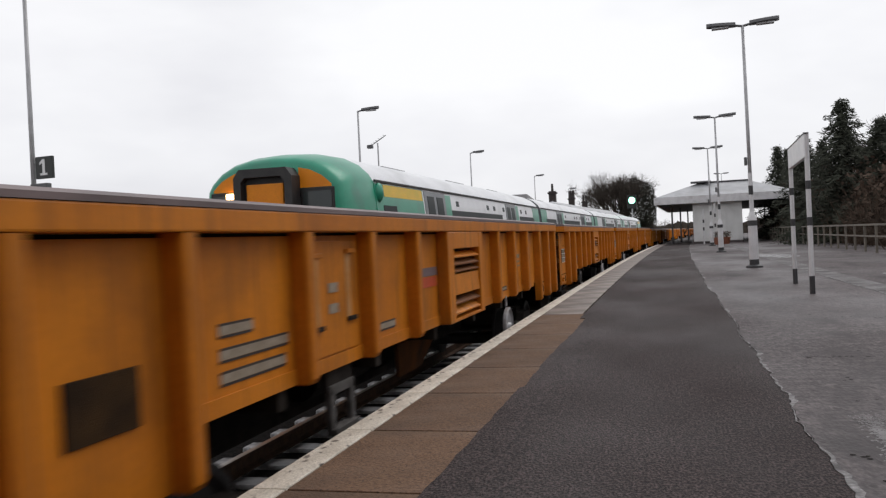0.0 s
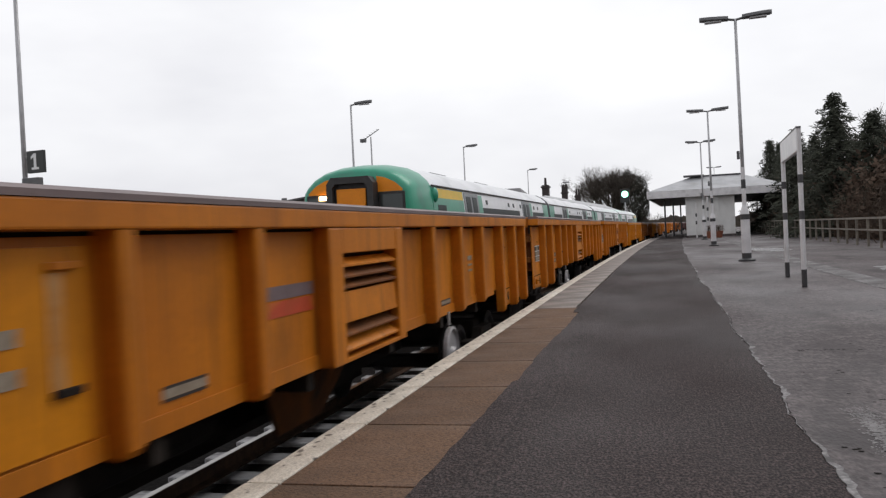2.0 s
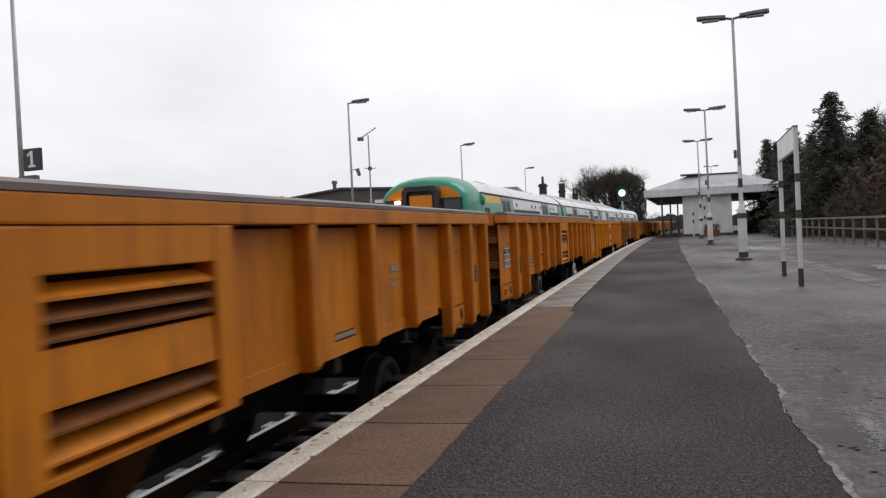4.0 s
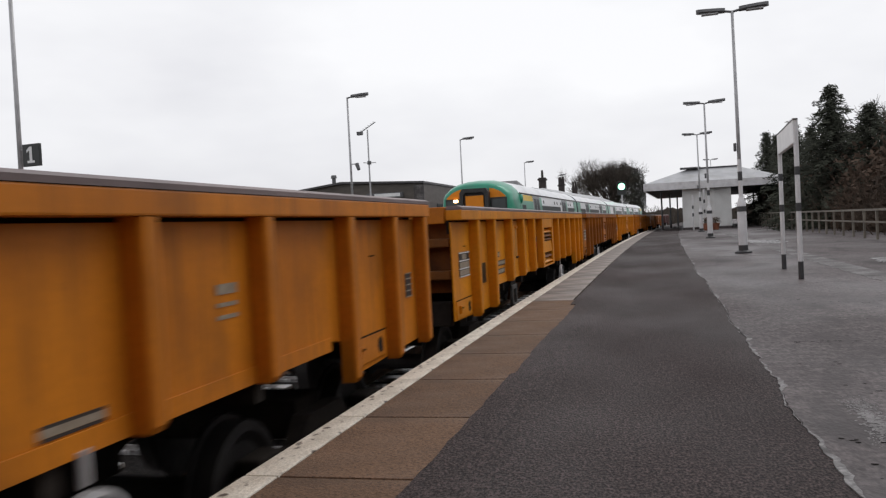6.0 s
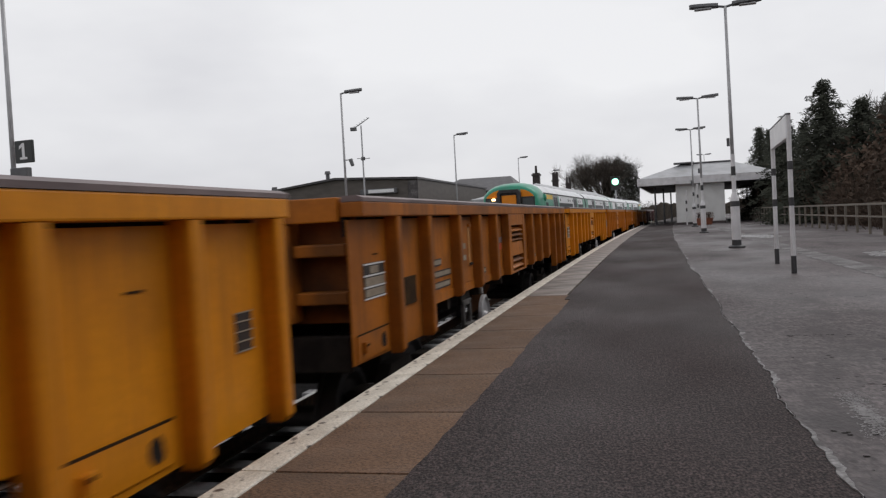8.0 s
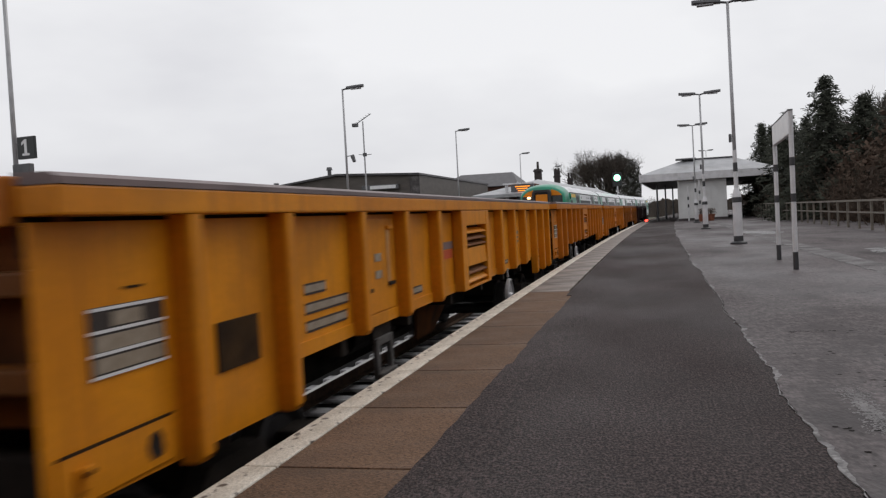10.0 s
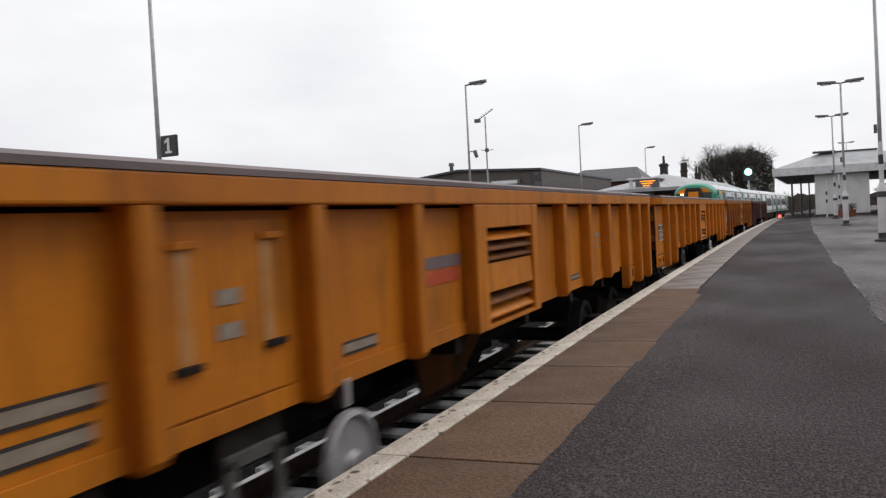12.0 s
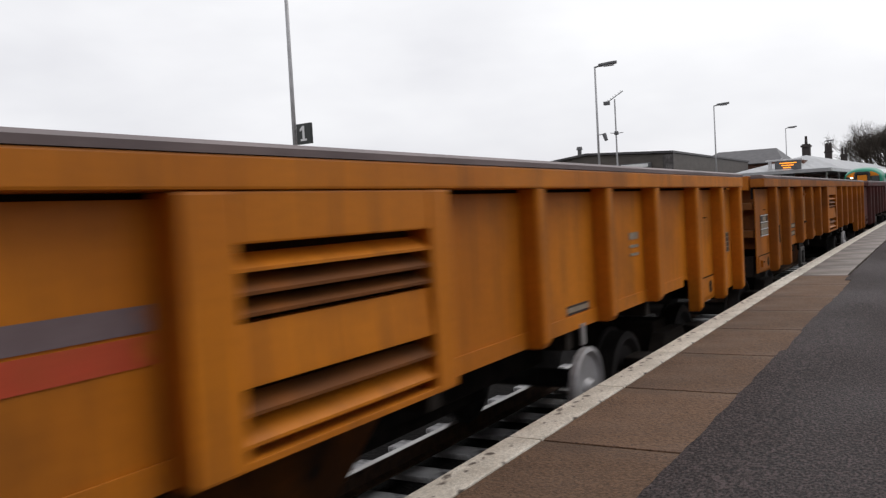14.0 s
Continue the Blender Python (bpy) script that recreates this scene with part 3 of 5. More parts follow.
def louvre_frame():
    b_ = B()
    y0, y1 = 6.47 - H, 7.99 - H
    for a, c in ((y0, y0 + 0.222), (y1 - 0.17, y1)):
        box(b_, PANEL + 0.001, SIDE - 0.004, a, c, 0.235 + Z, 1.088 + Z, 0.012)
    box(b_, PANEL + 0.001, SIDE - 0.008, y0 + 0.223, y1 - 0.171, 0.925 + Z, 1.087 + Z, 0.008)
    box(b_, PANEL + 0.001, SIDE - 0.008, y0 + 0.223, y1 - 0.171, 0.236 + Z, 0.262 + Z, 0.004)
    return b_


# Near-black back sheet; its colour stands in for shade between the slats.
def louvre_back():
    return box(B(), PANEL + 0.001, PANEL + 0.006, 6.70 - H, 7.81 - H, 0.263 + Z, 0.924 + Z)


def slat(h):
    """A pressed slat: its face slopes out and down to a thin lip."""
    def make():
        b_ = B()
        y0, y1 = 6.695 - H, 7.815 - H
        top = 0.084 if h > 0.15 else 0.020
        pts = ((0.008, h - 0.012), (0.008, h), (top, h), (0.098, 0.012), (0.098, 0.0), (0.090, 0.0), (top - 0.010, h - 0.012))
        n = len(pts)
        v = [b_.verts.new((PANEL + x, y, z)) for y in (y0, y1) for x, z in pts]
        for i in range(n):
            b_.faces.new((v[i], v[(i + 1) % n], v[n + (i + 1) % n], v[n + i]))
        b_.faces.new(v[:n][::-1])
        b_.faces.new(v[n:])
        return b_
    return make


def decal(w, h):
    return lambda: box(B(), 0, 0.004, 0, w, 0, h)


def thick(w, h, d, bev=0.006):
    return lambda: box(B(), 0, d, 0, w, 0, h, bev)


def scuff():
    b_ = B()
    rg = random.Random(3)
    ring = [(0.055 * rg.uniform(0.8, 1.15) * math.cos(q), 0.062 * rg.uniform(0.8, 1.15) * math.sin(q)) for q in [k * math.pi / 8 for k in range(16)]]
    return outline(b_, ring, 0, 0.003)


def bolster():
    return box(B(), -0.85, 0.85, -0.2, 0.2, 0.55, 0.82, 0.02)


def side_frame():
    return outline(B(), [(-1.25, 0.40), (-1.18, 0.36), (-0.45, 0.36), (-0.28, 0.28), (0.28, 0.28), (0.45, 0.36), (1.18, 0.36), (1.25, 0.40), (1.25, 0.52), (1.18, 0.56),
                         (0.45, 0.58), (0.28, 0.74), (-0.28, 0.74), (-0.45, 0.58), (-1.18, 0.56), (-1.25, 0.52)], -0.06, 0.06)


def axle_box():
    return box(B(), -0.09, 0.075, -0.16, 0.16, 0.30, 0.66, 0.03)


def wheelset():
    b_ = B()
    for sx in (-1, 1):
        prof = ((0.10, 0.63), (0.42, 0.66), (0.455, 0.675), (0.455, 0.70), (0.425, 0.70), (0.42, 0.83), (0.36, 0.84), (0.30, 0.80), (0.16, 0.80), (0.12, 0.86))
        rings = [[b_.verts.new((sx * x, r * math.cos(2 * math.pi * i / 20), r * math.sin(2 * math.pi * i / 20))) for i in range(20)] for r, x in prof]
        for p_, q_ in zip(rings, rings[1:]):
            for i in range(20):
                b_.faces.new((p_[i], p_[(i + 1) % 20], q_[(i + 1) % 20], q_[i]))
        b_.faces.new(rings[0])
        b_.faces.new(rings[-1])
    tube(b_, (-0.64, 0, 0), (0.64, 0, 0), 0.085, n=10)
    return b_


def hand_wheel():
    b_ = B()
    prof = ((0.0, 0.0), (0.23, 0.0), (0.26, 0.012), (0.26, 0.05), (0.235, 0.06), (0.21, 0.035), (0.07, 0.035), (0.05, 0.075), (0.0, 0.075))
    rings = [[b_.verts.new((x, max(r, 0.001) * math.cos(2 * math.pi * i / 24), max(r, 0.001) * math.sin(2 * math.pi * i / 24))) for i in range(24)] for r, x in prof]
    for p_, q_ in zip(rings, rings[1:]):
        for i in range(24):
            b_.faces.new((p_[i], p_[(i + 1) % 24], q_[(i + 1) % 24], q_[i]))
    return b_


def centre_sill():
    return box(B(), -0.28, 0.28, -H - 0.05, H + 0.05, 0.0 + Z, 0.30 + Z, 0.01)


def keel_beam():
    return box(B(), -0.16, 0.16, -H + 3.0, H - 3.0, -0.32 + Z, -0.003 + Z, 0.01)


# Added deep beam that keeps far-side light off the sleepers under the wagon.
def discharge_trunk():
    return box(B(), -0.62, -0.24, -H + 3.3, H - 3.3, -0.58 + Z, -0.003 + Z, 0.02)


def cross_beam():
    return box(B(), -PANEL + 0.02, PANEL - 0.02, -0.05, 0.05, 0.12 + Z, 0.31 + Z)


def air_tank():
    return tube(B(), (0, -0.65, 0), (0, 0.65, 0), 0.16, n=14)


def floor_pan():
    return box(B(), -PANEL + 0.02, PANEL - 0.02, -H + 0.46, H - 0.46, 0.312 + Z, 0.34 + Z)


def load():
    b_ = B()
    rg = random.Random(11)
    nx, ny = 8, 48
    vs = [[b_.verts.new((-1.13 + 2.26 * i / nx, -H + 0.5 + (LENGTH - 1.0) * j / ny, 0.72 + Z + rg.uniform(-0.06, 0.06) + 0.12 * math.sin(math.pi * i / nx))) for i in range(nx + 1)] for j in range(ny + 1)]
    for j in range(ny):
        for i in range(nx):
            b_.faces.new((vs[j][i], vs[j][i + 1], vs[j + 1][i + 1], vs[j + 1][i]))
    return b_


def stirrup():
    b_ = B()
    for y in (-0.17, 0.17):
        box(b_, -0.02, 0.02, y - 0.035, y + 0.035, -0.30, -0.04, 0.005)
    box(b_, -0.025, 0.05, -0.20, 0.20, -0.335, -0.285, 0.005)
    box(b_, -0.02, 0.02, -0.20, 0.20, -0.08, -0.02, 0.005)
    return b_


def hanger():
    return box(B(), -0.03, 0.0, -0.22, 0.22, -0.06, 0.20, 0.005)


def chute():
    return outline(B(), [(0.0, 0.0), (1.5, 0.0), (1.25, -0.42), (0.45, -0.42)], -0.02, 0.02)


def ballast_wagon(paint, wheel_at, label, marks=True, door_paint=None):
    w = empty("ballast_wagon", label, "goods wagon", group="wagons of the goods train")
    whole = Matrix.Identity(4)
    over = pose(0, 0, 0, 0, 0, 180)
    for m in (whole, over):
        near = m is whole
        sheet = piece("side_panel", "side_panel", side_sheet, paint, w, m)
        piece("slot_liner", "slot_liner", slot_liner, GRIME_AND_SHADE, w, m, "dark strip painting the shade under the top rail")
        piece("side_sill", "side_sill", sill, paint, w, m)
        piece("top_rail", "top_rail", top_rail, paint, w, m)
        piece("top_lip", "top_lip", top_lip, LIP, w, m, "scuffed purple-grey top lip")
        for u in RIBS:
            deep = u < 2.3 or u > 12.0
            piece("rib", "rib_deep" if deep else "rib", rib(0.0 if deep else 0.235), paint, w, m @ pose(0, u + 0.085 - H, 0))
        for u in (LENGTH - 0.085,) if near else (0.085, LENGTH - 0.085):
            piece("corner_post", "rib_deep", rib(0.0), paint, w, m @ pose(0, u - H, 0))
        frame_ = piece("louvre_panel", "louvre_panel", louvre_frame, paint, w, m)
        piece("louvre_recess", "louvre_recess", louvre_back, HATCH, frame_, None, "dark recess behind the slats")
        # slats marked dirty are browner: grime, plus painted shade from the lip above
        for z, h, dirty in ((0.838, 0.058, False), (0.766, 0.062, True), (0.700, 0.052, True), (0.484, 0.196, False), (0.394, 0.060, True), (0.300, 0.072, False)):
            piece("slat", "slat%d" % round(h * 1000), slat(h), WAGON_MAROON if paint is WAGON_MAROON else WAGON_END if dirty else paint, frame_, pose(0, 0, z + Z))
        # low boxed access doors at the ends
        for u in (0.27, 12.55):
            flap = piece("end_flap", "end_flap", thick(0.74, 0.19, 0.012), paint, w, m @ pose(PANEL + 0.001, u - H, 0.05 + Z))
            piece("seam", "seam", decal(0.74, 0.012), HATCH, flap, pose(0.0095, 0, 0.188))
            lug = piece("lug", "lug", thick(0.055, 0.085, 0.030, 0.006), paint, flap, pose(0.0125, 0.10, 0.055))
            piece("bolt", "bolt", thick(0.035, 0.016, 0.012, 0.003), HATCH, lug, pose(0.0305, 0.01, 0.055))
            piece("scuff", "scuff", scuff, GRIME_AND_SHADE, flap, pose(0.0125, 0.60, 0.09), "dark worn patch")
            piece("slot", "slot", decal(0.13, 0.010), HATCH, w, m @ pose(PANEL + 0.001, u + 0.46 - H, 0.80 + Z))
        x = PANEL + 0.001
        hatch = piece("mesh_hatch", "mesh_hatch", thick(0.44, 0.24, 0.012, 0.004), HATCH, w, m @ pose(x, 1.43 - H, 0.33 + Z), "dark mesh hatch")
        door = piece("inspection_door", "inspection_door", thick(0.82, 0.70, 0.012, 0.004), door_paint or paint, w, m @ pose(x, 3.51 - H, 0.335 + Z), "patched yellow door" if door_paint else "")
        for dy, dz in ((0.06, 0.60), (0.62, 0.62), (0.06, 0.16), (0.62, 0.18)):
            piece("hinge", "hinge", thick(0.15, 0.028, 0.02, 0.004), paint if dz > 0.3 else GRIME_AND_SHADE, door, pose(0.0125, dy, dz))
        if marks:
            # marking bars in place of writing
            plate = piece("marking_plate", "marking_plate", decal(0.50, 0.27), STENCIL_DARK, w, m @ pose(x, 0.50 - H, 0.475 + Z), "dark plate with pale ruled lines")
            for dz, dh, dy, dw in ((0.255, 0.012, 0, 0.5), (0.17, 0.012, 0, 0.5), (0.085, 0.012, 0, 0.5), (0.0, 0.012, 0, 0.5)):
                piece("rule", "rule", decal(0.50, 0.012), SIGN_WHITE, plate, pose(0.004, dy, dz))
            for dy, dz, dw, dh in ((0.14, 0.19, 0.2, 0.055), (0.02, 0.10, 0.46, 0.06), (0.02, 0.02, 0.46, 0.055)):
                piece("marking_bar", "bar%d_%d" % (dw * 100, dh * 1000), decal(dw, dh), STENCIL, plate, pose(0.004, dy, dz))
            for u, z, dw, dh in ((2.51, 0.607, 0.34, 0.044), (2.51, 0.490, 0.74, 0.044), (2.51, 0.380, 0.70, 0.044), (4.80, 0.38, 0.36, 0.04),
                                 (10.76, 0.72, 0.20, 0.05), (10.76, 0.66, 0.20, 0.02), (10.76, 0.60, 0.20, 0.02), (9.52, 0.345, 0.36, 0.03)):
                if dw:
                    mark = piece("marking_bar", "dbar%d_%d" % (dw * 100, dh * 1000), decal(dw, dh), STENCIL, w, m @ pose(x, u - H, z + Z))
                    if dw > 0.3:
                        for dz in (-0.014, dh):
                            piece("rule", "drule%d" % (dw * 100), decal(dw, 0.012), STENCIL_DARK, mark, pose(0, 0, dz))
            tail = piece("tail_plate", "tail_plate", decal(0.17, 0.20), STENCIL_DARK, w, m @ pose(x, 13.92 - H, 0.42 + Z), "dark plate with thin pale lines")
            for dz in (0.0, 0.05, 0.10, 0.15, 0.195):
                piece("rule", "tail_rule", decal(0.19, 0.007), STENCIL, tail, pose(0.004, -0.01, dz))
            for dy in (0.10, 0.62):
                piece("pale_streak", "pale_streak", decal(0.07, 0.42), FADED, door, pose(0.0125, dy, 0.19))
            for dz in (0.25, 0.38):
                piece("label_bar", "label_bar", decal(0.15, 0.06), STENCIL, door, pose(0.0125, 0.32, dz))
            piece("grey_stripe", "grey_stripe", decal(0.72, 0.075), STRIPE_GREY, w, m @ pose(x, 5.72 - H, 0.70 + Z), "faded grey stripe")
            piece("red_stripe", "red_stripe", decal(0.72, 0.085), STRIPE_RED, w, m @ pose(x, 5.72 - H, 0.605 + Z), "faded red stripe")
        piece("step_stirrup", "step_stirrup", stirrup, STEP_GREY, w, m @ pose(1.12, 4.07 - H, 0.15 + Z), "pale grey steel step stirrup")
        piece("step_hanger", "step_hanger", hanger, GRIME_AND_SHADE, w, m @ pose(1.12, 4.07 - H, 0.15 + Z))
        piece("chute_plate", "chute_plate", chute, WAGON_END, w, m @ pose(0.60, 6.85 - H, 0.02 + Z, 0, 20, 0))
        hw = piece("hand_wheel", "hand_wheel", hand_wheel, WHEEL_STEEL, w, m @ pose(1.16, wheel_at - H, -0.14 + Z), "pale grey hand brake wheel")
        piece("lever", "lever", thick(0.05, 0.13, 0.02, 0.004), WHEEL_STEEL, hw, pose(0, 0.0, 0.27))
        # ends
        y = -H + 0.42 if near else H - 0.42
        piece("end_wall", "end_wall", end_wall, WAGON_END, w, pose(0, y, 0), "rust-brown grimy end wall")
        out = -0.10 if near else 0.10
        for z in (0.86, 0.52):
            for sx in (0, 180):
                piece("end_bar", "end_bar", end_bar, WAGON_END_BOX, w, pose(0, y + out, z + Z, 0, 0, sx))
        ends = pose(0, -H, 0) if near else pose(0, H, 0, 0, 0, 180)
        piece("end_box", "end_box", end_box, WAGON_MAROON if paint is WAGON_MAROON else WAGON_END_BOX, w, ends @ pose(0, 0.215, 0), "rust-brown boxed middle of the end")
        piece("headstock", "headstock", headstock, GRIME_AND_SHADE, w, ends, "dark grimy headstock")
        piece("end_rail", "end_rail", end_rail, WAGON_MAROON if paint is WAGON_MAROON else WAGON_BROWN, w, pose(0, -H + 0.28 if near else H - 0.08, 0))
        piece("drawbar", "drawbar", lambda: tube(B(), (0, -0.1, 0), (0, 0.53, -0.02), 0.085, 0.075, 12), WAGON_END, w, pose(0, -H, 0.1 + Z, 0, 0, 180) if near else pose(0, H, 0.1 + Z))
    piece("centre_sill", "centre_sill", centre_sill, GRIME_AND_SHADE, w)
    piece("keel_beam", "keel_beam", keel_beam, GRIME_AND_SHADE, w)
    # made-up beam, here only to darken the track below
    piece("discharge_trunk", "discharge_trunk", discharge_trunk, GRIME_AND_SHADE, w)
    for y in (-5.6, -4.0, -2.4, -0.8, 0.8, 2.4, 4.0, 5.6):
        piece("cross_beam", "cross_beam", cross_beam, GRIME_AND_SHADE, w, pose(0, y, 0))
    piece("air_tank", "air_tank", air_tank, GRIME_AND_SHADE, w, pose(0.42, -1.6, -0.02 + Z))
    piece("floor_pan", "floor_pan", floor_pan, GRIME_AND_SHADE, w)
    piece("ballast_load", "ballast_load", load, BALLAST, w)
    for yb in (-H + 1.9, H - 1.9):
        bog = piece("bogie", "bogie", bolster, GRIME_AND_SHADE, w, pose(0, yb, 0))
        for sx, turn in ((0.92, 0), (-0.92, 180)):
            piece("side_frame", "side_frame", side_frame, GRIME_AND_SHADE, bog, pose(sx, 0, 0))
            for dy in (-0.9, 0.9):
                piece("axle_box", "axle_box", axle_box, GRIME_AND_SHADE, bog, pose(sx, dy, 0, 0, 0, 180 - turn))
        for dy in (-0.9, 0.9):
            o = piece("wheelset", "wheelset", wheelset, WHEEL_GRIME, bog, pose(0, dy, 0.425))
            wheelsets.append(o)
    return w


WHEEL_GRIME = material("grimy_wheel_steel", (0.035, 0.031, 0.029), (0.018, 0.015, 0.015), 0.6, metal=0.3, scale=6)
wheelsets, wagons = [], []
for j in range(-1, 11):
    paint = WAGON_MAROON if j == 10 else WAGON_YELLOW if j in (4, 6) else WAGON_BROWN if j in (5, 9) else WAGON_ORANGE
    text = {WAGON_MAROON: "dull maroon ribbed ballast wagon at the rear", WAGON_YELLOW: "bright yellow ribbed steel ballast wagon", WAGON_BROWN: "brown-stained orange ribbed ballast wagon",
            WAGON_ORANGE: "dirty orange ribbed steel ballast wagon"}[paint]
    wagons.append((j, ballast_wagon(paint, 4.76 if j in (2, 5, 7) else 9.70, text, j != 10, WAGON_YELLOW if j == 1 else None)))


def travelled(t):
    """Metres run by the goods train, with small changes of pace."""
    return 8.98 * t + 0.0185 * t * t + float(np.interp(t, (0, 1.5, 3, 5, 7.5, 8.2, 10.5, 11, 11.5, 12, 12.5, 13, 13.5, 14), (0, 0.13, 0.17, 0.05, -0.11, -0.10, -0.10, 0, -0.06, 0.02, -0.05, 0.13, 0.04, 0.13)))


def wagon_pose(j, t):
    y = 1.07 + PITCH * j - travelled(t) + H
    return pose(TRACK + bend(y), y, RAIL + {1: -0.010, 3: 0.014, 4: -0.018, 5: -0.014, 7: 0.0}.get(j, -0.008 if j > 5 else 0.0), 0, 0, -math.degrees(math.atan(2 * BEND * max(y, 0))))


# ---- the passenger train on the far track ----
CAR = 20.2
# half section of the body above rail: (x, z)
SKIN = [(0.0, 3.58), (0.45, 3.555), (0.80, 3.475), (1.06, 3.34), (1.24, 3.17), (1.325, 3.03), (1.36, 2.75), (1.39, 2.40), (1.41, 1.90), (1.41, 1.35), (1.38, 1.02), (1.30, 0.95)]


def shell(bm, i0, i1, y0, y1, out=0.0, seg=1, both=True):
    """A band of the body's skin between two points of the section, slightly proud by out."""
    for s in ((1, -1) if both else (1,)):
        rows = []
        for k in range(seg + 1):
            y = y0 + (y1 - y0) * k / seg
            rows.append([bm.verts.new((s * (x + out), y, z + (out if x < 1.2 else 0))) for x, z in SKIN[i0:i1 + 1]])
        for p_, q_ in zip(rows, rows[1:]):
            for i in range(len(p_) - 1):
                bm.faces.new((p_[i], p_[i + 1], q_[i + 1], q_[i]) if s > 0 else (p_[i + 1], p_[i], q_[i], q_[i + 1]))
    return bm


def skin_x(z):
    for (xa, za), (xb, zb) in zip(SKIN, SKIN[1:]):
        if za >= z >= zb:
            return xa + (xb - xa) * (za - z) / (za - zb)
    return 1.3


def side_plate(bm, y0, y1, z0, z1, out, s=1):
    """A plate lying on the body side, following its slope."""
    zs = steps(z0, z1, 0.15)
    rows = [[bm.verts.new((s * (skin_x(z) + o), y, z)) for z in zs] for o in (out, out - 0.02) for y in (y0, y1)]
    a, c, d, e = rows
    for i in range(len(zs) - 1):
        bm.faces.new((a[i], c[i], c[i + 1], a[i + 1]))
    for p_, q_ in ((a, d), (c, e)):
        for i in range(len(zs) - 1):
            bm.faces.new((p_[i], p_[i + 1], q_[i + 1], q_[i]))
    bm.faces.new((a[0], d[0], e[0], c[0]))
    bm.faces.new((a[-1], c[-1], e[-1], d[-1]))
    return bm


NOSE = 1.3                            # depth of the rounded cab end


def nose_point(k, q, shrink):
    """A point on the cab end: k along the section from roof to skirt, q from 0 (face) to 1 (full body)."""
    x, z = SKIN[k]
    e = math.sqrt(max(0.0, 1 - (1 - q) ** 2))
    f = 0.86 + 0.14 * e
    zz = 3.60 - (3.60 - z) if z < 2.2 else 2.2 + (z - 2.2) * (0.83 + 0.17 * e)
    return x * f, zz


def nose_mesh():
    b_ = B()
    qs = [0, 0.04, 0.1, 0.2, 0.32, 0.46, 0.62, 0.8, 1.0]
    grids = {}
    for s in (1, -1):
        rows = []
        for q in qs:
            rows.append([b_.verts.new((s * nose_point(k, q, 0)[0], -CAR / 2 + NOSE * q, nose_point(k, q, 0)[1])) for k in range(len(SKIN))])
        for p_, r_ in zip(rows, rows[1:]):
            for i in range(len(SKIN) - 1):
                b_.faces.new((p_[i], p_[i + 1], r_[i + 1], r_[i]))
        grids[s] = rows[0]
    face = grids[1] + grids[-1][::-1]
    b_.faces.new(face)
    bmesh.ops.remove_doubles(b_, verts=b_.verts, dist=0.001)
    return b_


def nose_band(z0, z1, q1, out, s):
    """A coloured band wrapped on the cab end between two heights."""
    b_ = B()
    zs = steps(z0, z1, 0.08)
    for cols in ([],):
        for z in zs:
            col = []
            for a in (0.44, 0.55, 0.75, 0.9, 1.0):
                k = next(i for i in range(len(SKIN)) if nose_point(i, 0, 0)[1] <= z)
                (xa, za), (xb, zb) = nose_point(k - 1, 0, 0), nose_point(k, 0, 0)
                xe = xa + (xb - xa) * (za - z) / max(1e-6, za - zb)
                col.append((s * xe * a, -CAR / 2 - out, z))
            for q in (0.04, 0.1, q1):
                k = next(i for i in range(len(SKIN)) if nose_point(i, q, 0)[1] <= z)
                (xa, za), (xb, zb) = nose_point(k - 1, q, 0), nose_point(k, q, 0)
                xe = xa + (xb - xa) * (za - z) / max(1e-6, za - zb)
                col.append((s * (xe + out), -CAR / 2 + NOSE * q - out * 0.5, z))
            cols.append([b_.verts.new(c) for c in col])
        for p_, r_ in zip(cols, cols[1:]):
            for i in range(len(p_) - 1):
                b_.faces.new((p_[i], p_[i + 1], r_[i + 1], r_[i]))
    return b_


def cab_arch(s):
    """The yellow panel over one windscreen, its top following the roof's curve."""
    b_ = B()
    xs = steps(0.50, 1.07, 0.06)
    tops = []
    for x in xs:
        k = next(i for i in range(len(SKIN)) if nose_point(i, 0, 0)[0] >= x)
        (xa, za), (xb, zb) = nose_point(k - 1, 0, 0), nose_point(k, 0, 0)
        tops.append(za + (zb - za) * (x - xa) / (xb - xa) - 0.055)
    front = [b_.verts.new((s * x, -CAR / 2 - 0.014, z)) for x, z in zip(xs, tops)] + [b_.verts.new((s * x, -CAR / 2 - 0.014, min(2.905, z - 0.01))) for x, z in zip(xs[::-1], tops[::-1])]
    back = [b_.verts.new((v.co.x, -CAR / 2 + 0.01, v.co.z)) for v in front]
    n = len(xs)
    for i in range(n - 1):
        b_.faces.new((front[i], front[i + 1], front[2 * n - 2 - i], front[2 * n - 1 - i]))
    for i in range(2 * n):
        j = (i + 1) % (2 * n)
        b_.faces.new((front[i], back[i], back[j], front[j]))
    return b_


